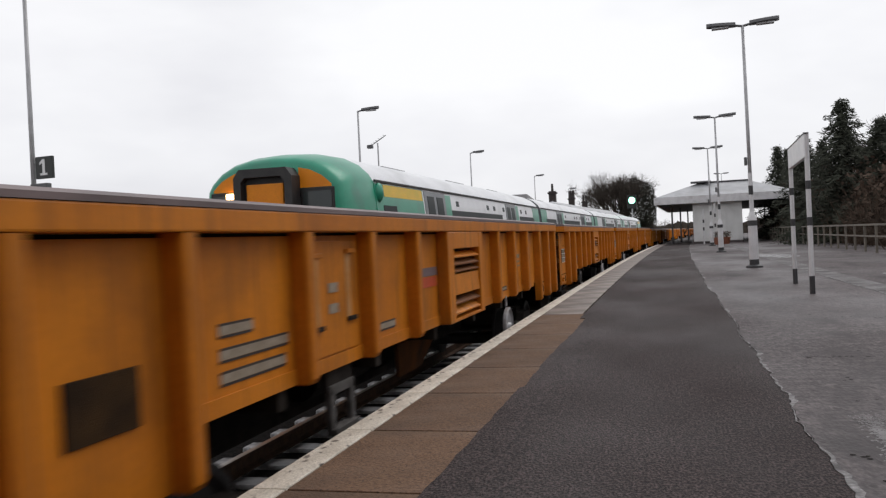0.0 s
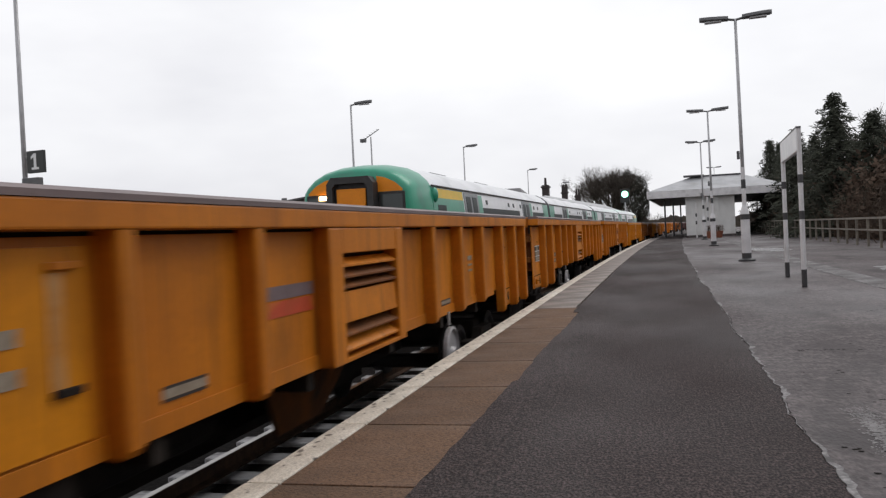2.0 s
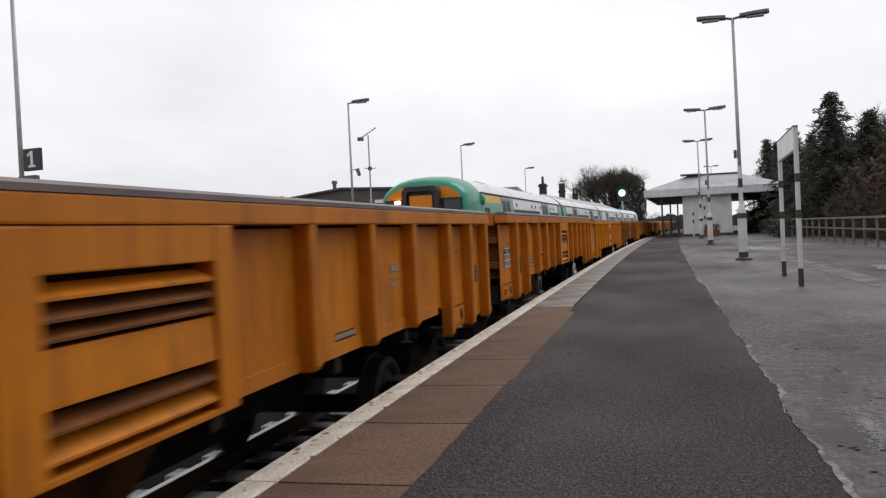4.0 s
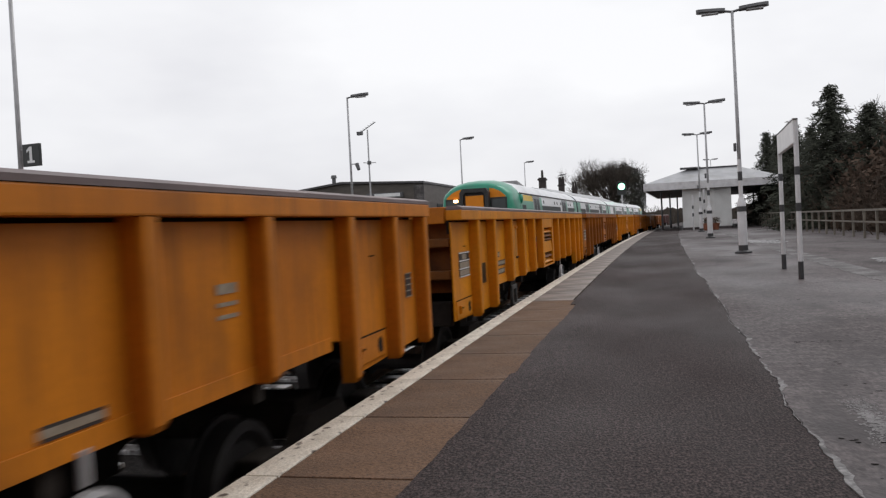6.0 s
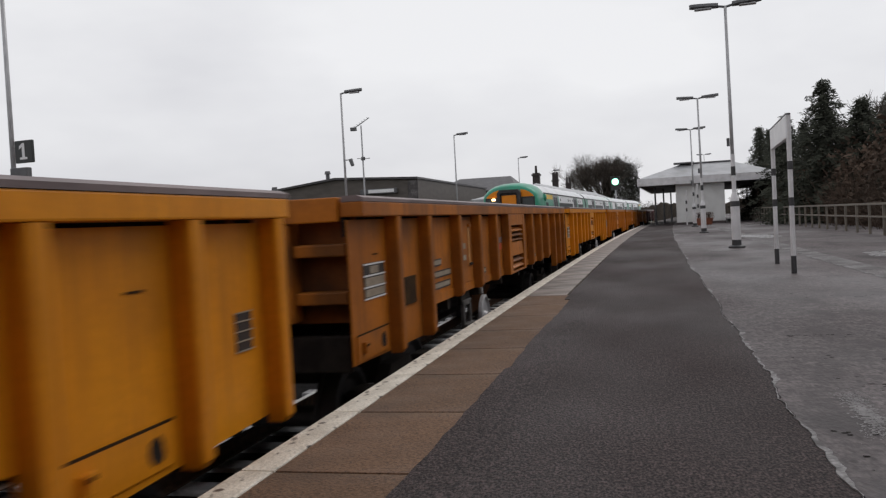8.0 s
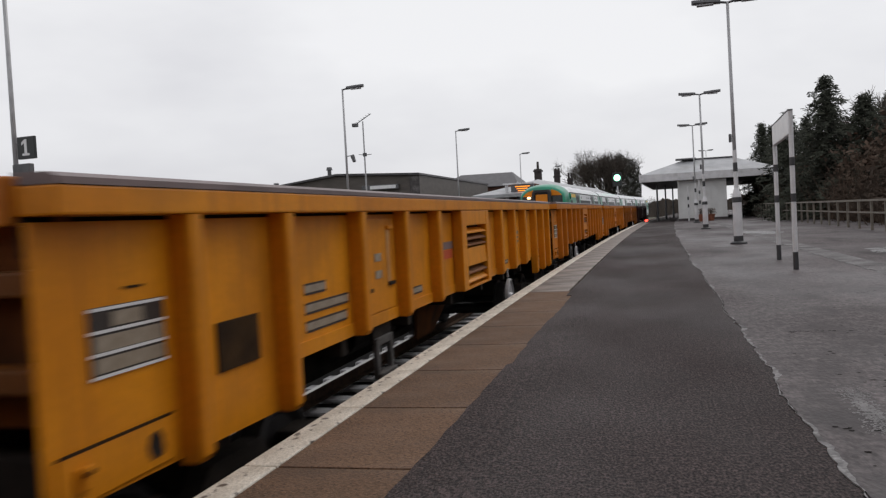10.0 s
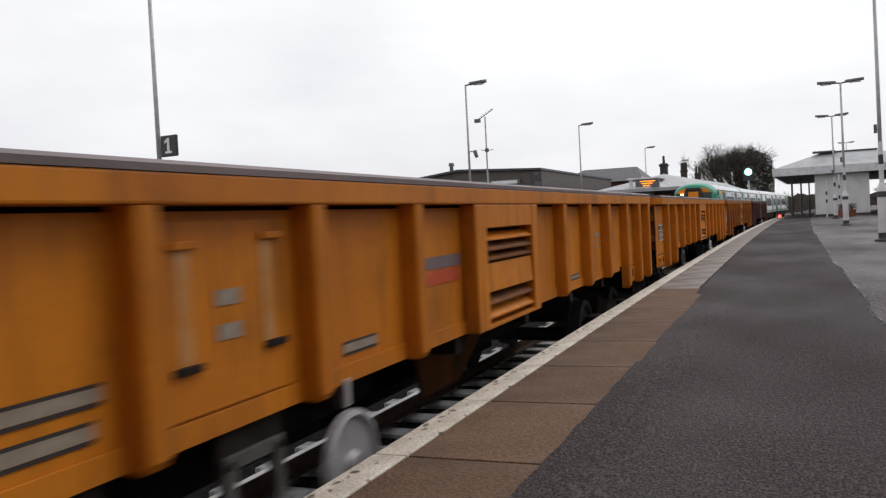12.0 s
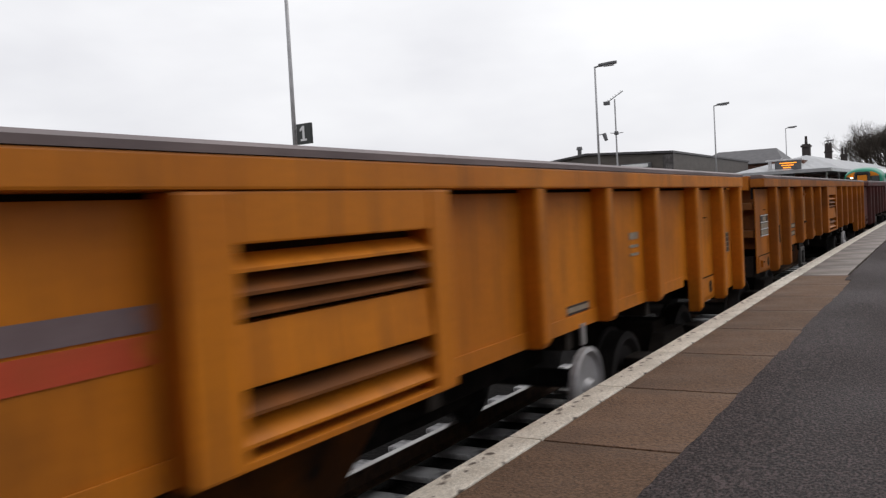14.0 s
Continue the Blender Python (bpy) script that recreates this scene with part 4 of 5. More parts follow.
def carriage(cab):
    c = empty("train_carriage", "white and green electric train carriage with sloping cab end" if cab else "white and green electric train carriage", "train carriage", group="carriages of the passenger train")
    y0, y1 = -CAR / 2 + (NOSE if cab == 1 else 0.15), CAR / 2 - (NOSE if cab == 2 else 0.15)
    b_ = B()
    shell(b_, 5, 11, y0, y1)
    part("body_side", b_, EMU_WHITE, c)
    b_ = B()
    shell(b_, 0, 5, y0, y1)
    bmesh.ops.remove_doubles(b_, verts=b_.verts, dist=0.001)
    roof = part("roof", b_, EMU_ROOF, c, smooth=True)
    b_ = B()
    for s in (1, -1):
        box(b_, min(s * 1.325, s * 1.36), max(s * 1.325, s * 1.36), y0, y1, 3.03, 3.07, 0.005)
    part("gutter", b_, EMU_BLACK, roof, "dark gutter strip")
    for yy, ww in ((-6.2, 1.6), (-1.0, 2.0), (4.2, 1.6)):
        b_ = B()
        for k in range(5):
            box(b_, 0.28, 0.62, yy + k * ww / 5, yy + k * ww / 5 + ww / 7, 3.44, 3.545, 0.01)
        part("roof_vent", b_, EMU_GREY, roof, "grey roof vent ribs")
    b_ = B()
    box(b_, -1.1, 1.1, -CAR / 2 + 1.6, CAR / 2 - 1.6, 0.35, 0.98, 0.03)
    part("underfloor", b_, GRIME_AND_SHADE, c)
    b_ = B()
    for s in (1, -1):
        side_plate(b_, -CAR / 2 + 1.8, CAR / 2 - 0.3, 1.0, 1.22, 0.004, s)
    part("lower_band", b_, EMU_GREEN, c, "green lower band")
    for s in (1, -1):
        for ya, yb in ((-3.6, 2.6), (5.6, 8.8)) if cab else ((-8.8, -6.0), (-3.6, 2.6), (5.6, 8.8)):
            b_ = B()
            side_plate(b_, ya, yb, 1.75, 2.64, 0.006, s)
            part("window", b_, EMU_GLASS, c)
        for yd in (-4.9, 4.1):
            b_ = B()
            side_plate(b_, yd - 0.85, yd + 0.85, 1.02, 3.00, 0.010, s)
            d = part("door", b_, EMU_GREY, c, "grey sliding doors")
            for e in (-0.37, 0.37):
                b_ = B()
                side_plate(b_, yd + e - 0.26, yd + e + 0.26, 1.75, 2.90, 0.016, s)
                part("door_pane", b_, EMU_GLASS, d)
            b_ = B()
            side_plate(b_, yd + 0.85, yd + 1.35, 2.40, 2.98, 0.008, s)
            part("green_flash", b_, EMU_GREEN, c, "green door flash")
        for yv in (-2.9, 0.6, 1.5, 2.9, 6.0, 7.0):
            b_ = B()
            side_plate(b_, yv - 0.13, yv + 0.13, 2.74, 2.87, 0.008, s)
            part("small_vent", b_, EMU_GLASS, c)
        for ye in ([] if cab == 1 else [(-CAR / 2 + 0.16, -CAR / 2 + 1.6)]) + ([] if cab == 2 else [(CAR / 2 - 1.6, CAR / 2 - 0.16)]):
            b_ = B()
            side_plate(b_, ye[0], ye[1], 1.02, 3.01, 0.006, s)
            part("green_end_panel", b_, EMU_GREEN, c, "green end panel")
    for yb in (-7.1, 7.1):
        b_ = B()
        box(b_, -1.05, 1.05, yb - 1.7, yb + 1.7, 0.35, 0.62, 0.05)
        bog = part("bogie", b_, GRIME_AND_SHADE, c)
        for dy in (-1.3, 1.3):
            o = new("wheelset", shared("wheelset", wheelset, WHEEL_GRIME))
            o.parent = bog
            o.matrix_basis = pose(0, yb + dy, 0.425)
    if cab != 1:
        b_ = B()
        box(b_, -0.55, 0.55, -CAR / 2 - 0.12, -CAR / 2 + 0.16, 1.1, 3.25, 0.04)
        part("gangway", b_, EMU_BLACK, c)
    for yy in ([] if cab == 1 else [-CAR / 2 + 0.15]) + [CAR / 2 - 0.15]:
        b_ = B()
        vs = [b_.verts.new((s * x, yy, z)) for s, seq in ((1, SKIN), (-1, SKIN[::-1])) for x, z in seq if not (s < 0 and x == 0)]
        b_.faces.new(vs)
        part("end_wall", b_, EMU_GREY, c)
    if cab == 1:
        cabob = part("cab", nose_mesh(), EMU_GREEN, c, "sea green rounded cab end", True)
        for s in (1, -1):
            part("yellow_band", cab_arch(s), EMU_YELLOW, cabob, "arched yellow warning band")
            part("lower_front", nose_band(1.05, 1.75, 0.3, 0.008, s), EMU_YELLOW, cabob, "yellow lower front", True)
        for s in (1, -1):
            b_ = B()
            box(b_, min(s * 0.525, s * 1.12), max(s * 0.525, s * 1.12), -CAR / 2 - 0.020, -CAR / 2 + 0.02, 1.82, 2.90, 0.015)
            surround = part("screen_surround", b_, EMU_BLACK, cabob, "black rubber windscreen surround")
            b_ = B()
            box(b_, min(s * 0.575, s * 1.075), max(s * 0.575, s * 1.075), -CAR / 2 - 0.032, -CAR / 2 - 0.021, 1.88, 2.84, 0.004)
            part("windscreen", b_, WINDSCREEN, surround)
        b_ = B()
        prof = [(-0.52, 1.0), (-0.52, 3.10), (-0.42, 3.24), (0.42, 3.24), (0.52, 3.10), (0.52, 1.0), (0.39, 1.0), (0.39, 3.02), (0.32, 3.10), (-0.32, 3.10), (-0.39, 3.02), (-0.39, 1.0)]
        f0 = [b_.verts.new((x, -CAR / 2 - 0.34, z)) for x, z in prof]
        f1 = [b_.verts.new((x, -CAR / 2 + 0.30, z)) for x, z in prof]
        for i in range(12):
            b_.faces.new((f0[i], f0[(i + 1) % 12], f1[(i + 1) % 12], f1[i]))
        for seq in ((0, 1, 10, 11), (1, 2, 9, 10), (2, 3, 8, 9), (3, 4, 7, 8), (4, 5, 6, 7)):
            b_.faces.new([f0[i] for i in seq])
        part("gangway_frame", b_, EMU_BLACK, cabob, "black rubber gangway frame")
        b_ = B()
        box(b_, -0.33, 0.33, -CAR / 2 - 0.26, -CAR / 2 - 0.20, 1.05, 2.99, 0.02)
        part("gangway_door", b_, EMU_YELLOW, cabob, "yellow gangway door")
        b_ = B()
        box(b_, -0.385, 0.385, -CAR / 2 - 0.20, -CAR / 2 - 0.12, 1.05, 3.10)
        part("gangway_back", b_, EMU_BLACK, cabob)
        b_ = B()
        box(b_, -0.82, -0.65, -CAR / 2 - 0.07, -CAR / 2 - 0.02, 2.78, 2.88, 0.02)
        part("headlight", b_, HEADLIGHT_GLOW, cabob, "lit warm headlight")
        b_ = B()
        bmesh.ops.create_uvsphere(b_, u_segments=14, v_segments=8, radius=0.15, matrix=Matrix.Translation((1.36, -CAR / 2 + 1.45, 2.84)) @ Matrix.Diagonal((0.6, 0.9, 1.2, 1)))
        part("marker_pod", b_, EMU_GREEN, cabob, "rounded green side pod", True)
        for s in (1, -1):
            b_ = B()
            side_plate(b_, -CAR / 2 + 1.75, -CAR / 2 + 4.2, 2.78, 3.00, 0.012, s)
            part("lime_panel", b_, EMU_LIME, c, "lime yellow upper panel")
            b_ = B()
            side_plate(b_, -CAR / 2 + 1.28, -CAR / 2 + 4.25, 1.75, 3.01, 0.007, s)
            part("green_side", b_, EMU_GREEN, c, "green cab side")
            b_ = B()
            side_plate(b_, -CAR / 2 + 1.65, -CAR / 2 + 2.4, 1.85, 2.62, 0.012, s)
            part("cab_window", b_, EMU_GLASS, c)
    return c


carriages = [carriage(1), carriage(0), carriage(3), carriage(1)]


def carriage_pose(i, t):
    y = 13.02 + 1.83 * t + 0.16 * t * t + CAR / 2 + i * (CAR + 0.35)
    return pose(FAR_TRACK + bend(y), y, RAIL, 0, 0, (180 if i == 3 else 0) - math.degrees(math.atan(2 * BEND * max(y, 0))))


# ---- lamps and signs on the platforms ----
def lamp_head(bm, s):
    prof = [(0.0, 0.05), (0.12, 0.075), (0.40, 0.085), (0.62, 0.06), (0.68, 0.02)]
    rings = []
    for d, w in prof:
        x = s * (0.16 + d)
        z = 0.06 * d
        rings.append([bm.verts.new((x, y * w * 1.5, z + h)) for y, h in ((-1, 0.0), (-0.7, 0.075), (0.7, 0.075), (1, 0.0), (0.7, -0.03), (-0.7, -0.03))])
    for p_, q_ in zip(rings, rings[1:]):
        for i in range(6):
            bm.faces.new((p_[i], p_[(i + 1) % 6], q_[(i + 1) % 6], q_[i]))
    bm.faces.new(rings[0])
    bm.faces.new(rings[-1])
    tube(bm, (0, 0, -0.03), (s * 0.18, 0, 0.005), 0.03, n=8)
    return bm


def lens(bm, s):
    box(bm, min(s * 0.32, s * 0.72), max(s * 0.32, s * 0.72), -0.085, 0.085, -0.045, -0.005, 0.012)
    return bm


def platform_lamp(height, heads, sleeve, m, label, group):
    t = empty("platform_lamp", label, "lamp post", m, group)
    b_ = B()
    turning(b_, [(0.046, 1.25), (0.042, height * 0.6), (0.034, height)], 12)
    part("pole", b_, POLE_GREY, t, smooth=True)
    if sleeve:
        b_ = B()
        turning(b_, [(0.108, 0.02), (0.108, 1.15), (0.10, 1.22), (0.055, 1.36), (0.049, 1.38)], 16)
        sl = part("sleeve", b_, WHITE_PAINT, t, "white painted base sleeve")
        for z0, z1, r in ((0.06, 0.20, 0.112), (1.02, 1.15, 0.111), (1.78, 2.0, 0.054)):
            b_ = B()
            turning(b_, [(r, z0), (r, z1)], 16)
            part("dark_band", b_, DARK_BAND, sl)
        b_ = B()
        turning(b_, [(0.051, 1.37), (0.049, 2.3)], 12)
        part("white_pole", b_, WHITE_PAINT, sl)
        b_ = B()
        turning(b_, [(0.20, 0.0), (0.20, 0.04), (0.14, 0.07)], 16)
        part("base_plate", b_, DARK_BAND, t)
        b_ = B()
        box(b_, -0.12, -0.05, -0.06, 0.06, 2.50, 2.70, 0.015)
        part("loudspeaker", b_, LAMP_GREY, t, "small dark loudspeaker")
    else:
        b_ = B()
        turning(b_, [(0.075, 0.0), (0.075, 1.2), (0.055, 1.28)], 12)
        part("sleeve", b_, POLE_GREY, t)
    for s in heads:
        b_ = B()
        lamp_head(b_, s)
        for v in b_.verts:
            v.co.z += height
        hd = part("lamp_head", b_, LAMP_GREY, t, "dark flat lantern head")
        b_ = B()
        lens(b_, s)
        for v in b_.verts:
            v.co.z += height
        part("lens", b_, LAMP_LENS, hd)
    return t


for y, x, h in ((22.0, 2.18, 5.92), (37.1, 2.40, 5.62), (51.5, 2.85, 5.65), (105.0, 7.2, 7.4)):
    platform_lamp(h, (-1, 1), True, pose(x, y, 0.005, 0, -0.35, -4), "grey double-headed platform lamp with white banded base", "double platform lamps")
for y, h in ((13.15, 6.0), (30.45, 6.08), (49.2, 6.15), (73.0, 6.25), (96.0, 6.2)):
    platform_lamp(h, (1,), False, pose(-11.0 + bend(y) * 0.4, y, 0), "slim grey single-headed lamp on the far platform", "far platform lamps")


def number_sign():
    t = empty("platform_number_sign", "black platform sign with a white numeral", "sign", pose(-10.95, 13.15, 2.66, 0, 0, -8))
    b_ = B()
    box(b_, 0.06, 0.46, -0.03, 0.03, -0.19, 0.21, 0.01)
    board = part("board", b_, SIGN_BLACK, t)
    b_ = B()
    shape = [(-0.030, -0.10), (-0.085, -0.10), (-0.085, -0.14), (0.085, -0.14), (0.085, -0.10), (0.030, -0.10), (0.030, 0.15), (-0.022, 0.15), (-0.095, 0.095), (-0.095, 0.045), (-0.030, 0.085)]
    front = [b_.verts.new((0.26 + x, -0.036, z + 0.01)) for x, z in shape]
    back = [b_.verts.new((0.26 + x, -0.031, z + 0.01)) for x, z in shape]
    b_.faces.new(front)
    for i in range(len(shape)):
        j = (i + 1) % len(shape)
        b_.faces.new((front[i], back[i], back[j], front[j]))
    part("numeral", b_, SIGN_WHITE, board, "white enamel numeral one")
    b_ = B()
    box(b_, 0.0, 0.08, -0.012, 0.012, 0.10, 0.13)
    part("bracket", b_, POLE_GREY, t)
    b_ = B()
    box(b_, -0.06, 0.34, -0.06, 0.06, -0.62, -0.27, 0.02)
    part("camera_box", b_, LAMP_GREY, t, "dark grey box under the sign")


number_sign()


def security_camera(m):
    t = empty("security_camera", "dark camera on a lamp post bracket", "camera", m)
    b_ = B()
    tube(b_, (0.03, 0, 0), (0.30, 0, 0.02), 0.02, n=8)
    part("arm", b_, POLE_GREY, t)
    b_ = B()
    tube(b_, (0.28, 0, 0.02), (0.37, -0.05, -0.22), 0.08, 0.065, 12)
    part("housing", b_, LAMP_GREY, t)


security_camera(pose(-10.9, 30.4, 3.55))


def name_board():
    t = empty("station_name_board", "blank white station board on two white banded posts", "sign")
    for x, y in ((2.06, 13.05), (2.16, 15.35)):
        b_ = B()
        turning(b_, [(0.035, 0.005), (0.035, 2.20 if y > 14 else 2.29)], 12, x, y)
        post = part("post", b_, WHITE_PAINT, t)
        for z0, z1 in ((0.006, 0.26), (0.98, 1.10), (1.50, 1.62)):
            b_ = B()
            turning(b_, [(0.038, z0), (0.038, z1)], 12, x, y)
            part("dark_band", b_, DARK_BAND, post)
    b_ = B()
    box(b_, -0.03, 0.03, 0.0, 2.36, 0.0, 0.33, 0.012)
    bd = part("board", b_, SIGN_WHITE, t, m=pose(2.055, 13.02, 1.955, -0.4, 0, -2.5))
    b_ = B()
    box(b_, -0.034, 0.034, -0.02, 2.38, 0.33, 0.35, 0.006)
    part("top_trim", b_, LAMP_GREY, bd)


name_board()


def fence():
    t = empty("platform_fence", "weathered grey metal rail fence along the platform back", "fence")
    fx = 6.25
    for y in steps(14, 78, 1.7):
        b_ = B()
        box(b_, fx + bend(y) - 0.035, fx + bend(y) + 0.035, y - 0.035, y + 0.035, 0.0, 0.89, 0.006)
        part("post", b_, FENCE_GREY, t)
    for z, r in ((0.89, 0.032), (0.52, 0.024)):
        b_ = B()
        sweep(b_, [(fx - r, z - r), (fx + r, z - r), (fx + r, z + r), (fx - r, z + r)], steps(14, 78, 2.0))
        part("rail", b_, FENCE_GREY, t)


fence()

# ---- buildings ----
def hip_roof(bm, x0, x1, y0, y1, z0, rx0, rx1, ry0, ry1, z1, t=0.06):
    low = [bm.verts.new(p) for p in ((x0, y0, z0), (x1, y0, z0), (x1, y1, z0), (x0, y1, z0))]
    top = [bm.verts.new(p) for p in ((rx0, ry0, z1), (rx1, ry0, z1), (rx1, ry1, z1), (rx0, ry1, z1))]
    base = [bm.verts.new((v.co.x, v.co.y, v.co.z - t)) for v in low]
    bm.faces.new(top)
    bm.faces.new(base[::-1])
    for i in range(4):
        j = (i + 1) % 4
        bm.faces.new((low[i], low[j], top[j], top[i]))
        bm.faces.new((base[i], base[j], low[j], low[i]))
    return bm


def waiting_building():
    t = empty("platform_building", "pale boarded platform building with a wide hipped canopy roof", "building", Matrix.Translation((2.1, 61.3, 0)) @ pose(0.12, 0, 0, 0, 0, -2.4) @ Matrix.Translation((-2.1, -61.3, 0)))
    b_ = B()
    box(b_, 2.08, 5.30, 61.3, 84.0, 0.0, 2.80)
    part("wall", b_, PALE_WALL, t)
    for x in (2.09, 3.1, 4.15, 5.17):
        b_ = B()
        box(b_, x, x + 0.12, 61.24, 61.297, 0.02, 2.72, 0.01)
        part("wall_batten", b_, PALE_WALL, t)
    b_ = B()
    box(b_, 2.05, 5.33, 61.20, 61.29, 0.0, 0.16, 0.01)
    part("plinth", b_, CONCRETE, t)
    b_ = B()
    hip_roof(b_, -0.40, 8.75, 60.8, 88.0, 3.30, 2.5, 5.9, 63.5, 85.0, 4.28)
    part("roof", b_, SLATE, t, "grey slate hipped roof")
    for x0, x1, y0, y1 in ((-0.42, 8.77, 60.74, 60.80), (-0.42, 8.77, 88.0, 88.06), (-0.48, -0.42, 60.74, 88.06), (8.77, 8.83, 60.74, 88.06)):
        b_ = B()
        box(b_, x0, x1, y0, y1, 2.80, 3.32, 0.01)
        part("fascia", b_, WHITE_PAINT, t, "white painted valance board")
    b_ = B()
    box(b_, -0.41, 8.76, 60.81, 87.99, 2.84, 2.90)
    part("soffit", b_, DARK_BAND, t, "dark canopy underside")
    b_ = B()
    box(b_, 2.45, 5.95, 63.4, 85.0, 4.27, 4.37, 0.02)
    part("ridge_cap", b_, DARK_SLATE, t, "dark flat ridge cap")
    b_ = B()
    box(b_, 2.0, 3.4, 62.9, 64.2, 4.30, 4.40, 0.02)
    part("roof_box", b_, LAMP_GREY, t)
    for x, y in ((0.55, 66.0), (1.0, 74.0), (1.5, 82.0), (8.2, 72.0), (8.2, 82.0)):
        b_ = B()
        turning(b_, [(0.09, 0.0), (0.09, 0.5), (0.065, 0.55), (0.065, 2.84)], 12, x, y)
        part("canopy_post", b_, LAMP_GREY, t)
    b_ = B()
    box(b_, 2.05, 2.149, 64.5, 65.6, 0.02, 2.2, 0.01)
    part("door", b_, LAMP_GREY, t, "dark grey side door")


waiting_building()


def small_post(x, y, h, label, bands):
    t = empty("marker_post", label, "post", pose(x, y, 0.005))
    b_ = B()
    turning(b_, [(0.05, 0.0), (0.05, h)], 10)
    p_ = part("shaft", b_, WHITE_PAINT, t)
    for z in bands:
        b_ = B()
        turning(b_, [(0.054, z), (0.054, z + 0.22)], 10)
        part("dark_band", b_, DARK_BAND, p_)


small_post(3.45, 58.0, 2.65, "slim white post with dark bands by the building", (0.4, 1.1, 1.75))
small_post(2.75, 58.6, 2.3, "slim white post with dark bands beside the lamp", (0.9, 1.4))


def flower_tub(x, y):
    t = empty("flower_tub", "terracotta tub with straggly winter plants", "planter", pose(x, y, 0.005))
    b_ = B()
    turning(b_, [(0.20, 0.0), (0.27, 0.36), (0.30, 0.38), (0.30, 0.44), (0.25, 0.43)], 16)
    part("tub", b_, TERRACOTTA, t)
    b_ = B()
    rg = random.Random(8)
    for i in range(90):
        a, r = rg.uniform(0, 6.28), rg.uniform(0.02, 0.36)
        c = Vector((r * math.cos(a), r * math.sin(a), rg.uniform(0.45, 0.80)))
        d = Vector((rg.uniform(-1, 1), rg.uniform(-1, 1), rg.uniform(-0.5, 0.5))).normalized() * 0.06
        e = d.orthogonal().normalized() * 0.03
        b_.faces.new([b_.verts.new(c + v) for v in (d, e, -d, -e)])
        if i % 3 == 0:
            tube(b_, (0, 0, 0.4), c, 0.008, 0.004, 4, False)
    part("plants", b_, SCRUB, t, "straggly brown plants")


flower_tub(3.42, 55.4)
flower_tub(3.95, 56.2)


def cladding(bm, x0, x1, y, z0, z1, d=0.05, pitch=0.5, axis="x"):
    k = max(1, round((x1 - x0) / pitch))
    w = (x1 - x0) / k
    for i in range(k):
        a = x0 + w * i
        if axis == "x":
            box(bm, a + 0.02, a + w - 0.02, y - d, y, z0, z1)
        else:
            box(bm, y, y + d, a + 0.02, a + w - 0.02, z0, z1)


def factory_shed():
    t = empty("factory_shed", "low brown clad industrial shed behind the far platform", "building")
    b_ = B()
    pts = [(-40.0, -1.4), (-40.0, 2.9), (-23.7, 4.85), (-17.0, 4.52), (-17.0, -1.4)]
    a = [b_.verts.new((x, 64.0, z)) for x, z in pts]
    c = [b_.verts.new((x, 93.5, z)) for x, z in pts]
    b_.faces.new(a)
    b_.faces.new(c[::-1])
    for i in range(5):
        b_.faces.new((a[i], a[(i + 1) % 5], c[(i + 1) % 5], c[i]))
    part("wall", b_, BROWN_CLAD, t)
    b_ = B()
    cladding(b_, -39.9, -17.9, 63.99, -1.4, 2.85)
    part("cladding", b_, BROWN_CLAD, t)
    b_ = B()
    for (xa, za), (xb, zb) in (((-40.2, 2.88), (-23.7, 4.87)), ((-23.7, 4.87), (-16.9, 4.54))):
        q = [b_.verts.new(p) for p in ((xa, 63.7, za), (xb, 63.7, zb), (xb, 93.8, zb), (xa, 93.8, za), (xa, 63.7, za + 0.16), (xb, 63.7, zb + 0.16), (xb, 93.8, zb + 0.16), (xa, 93.8, za + 0.16))]
        for f in ((0, 1, 2, 3), (4, 7, 6, 5), (0, 4, 5, 1), (1, 5, 6, 2), (2, 6, 7, 3), (3, 7, 4, 0)):
            b_.faces.new([q[i] for i in f])
    part("roof", b_, DARK_SLATE, t, "dark low-pitched roof with a thin edge")
    b_ = B()
    box(b_, -17.75, -16.95, 63.88, 63.99, -1.4, 4.45, 0.02)
    part("corner_panel", b_, PALE_CONCRETE, t, "pale corner panel")
    b_ = B()
    box(b_, -21.6, -18.6, 63.6, 63.9, 3.55, 3.95, 0.04)
    sg = part("sign_board", b_, LAMP_GREY, t, "dark sign board with a lit panel")
    b_ = B()
    box(b_, -20.9, -18.8, 63.56, 63.598, 3.62, 3.88, 0.02)
    part("pale_panel", b_, SIGN_WHITE, sg)
    b_ = B()
    tube(b_, (-25.1, 66, 4.5), (-25.1, 66, 5.6), 0.16, n=10)
    tube(b_, (-25.1, 66, 5.5), (-25.1, 66, 5.75), 0.26, 0.2, n=10)
    part("flue", b_, LAMP_GREY, t)
    for y in (68.0, 76.0, 84.0):
        b_ = B()
        box(b_, -16.998, -16.95, y, y + 5.0, 2.0, 3.0, 0.01)
        part("window", b_, EMU_GLASS, t)


factory_shed()


def flue(x, y, z, h):
    t = empty("roof_flue", "short dark flue standing behind the far platform", "flue", pose(x, y, -1.42))
    b_ = B()
    tube(b_, (0, 0, 0), (0, 0, z + 1.42), 0.10, n=10)
    part("pipe", b_, LAMP_GREY, t)
    b_ = B()
    turning(b_, [(0.20, z + 1.1), (0.24, z + 1.2), (0.20, z + 1.42 + h), (0.1, z + 1.42 + h)], 10)
    part("cowl", b_, LAMP_GREY, t)


flue(-27.6, 61.0, 4.35, 0.1)


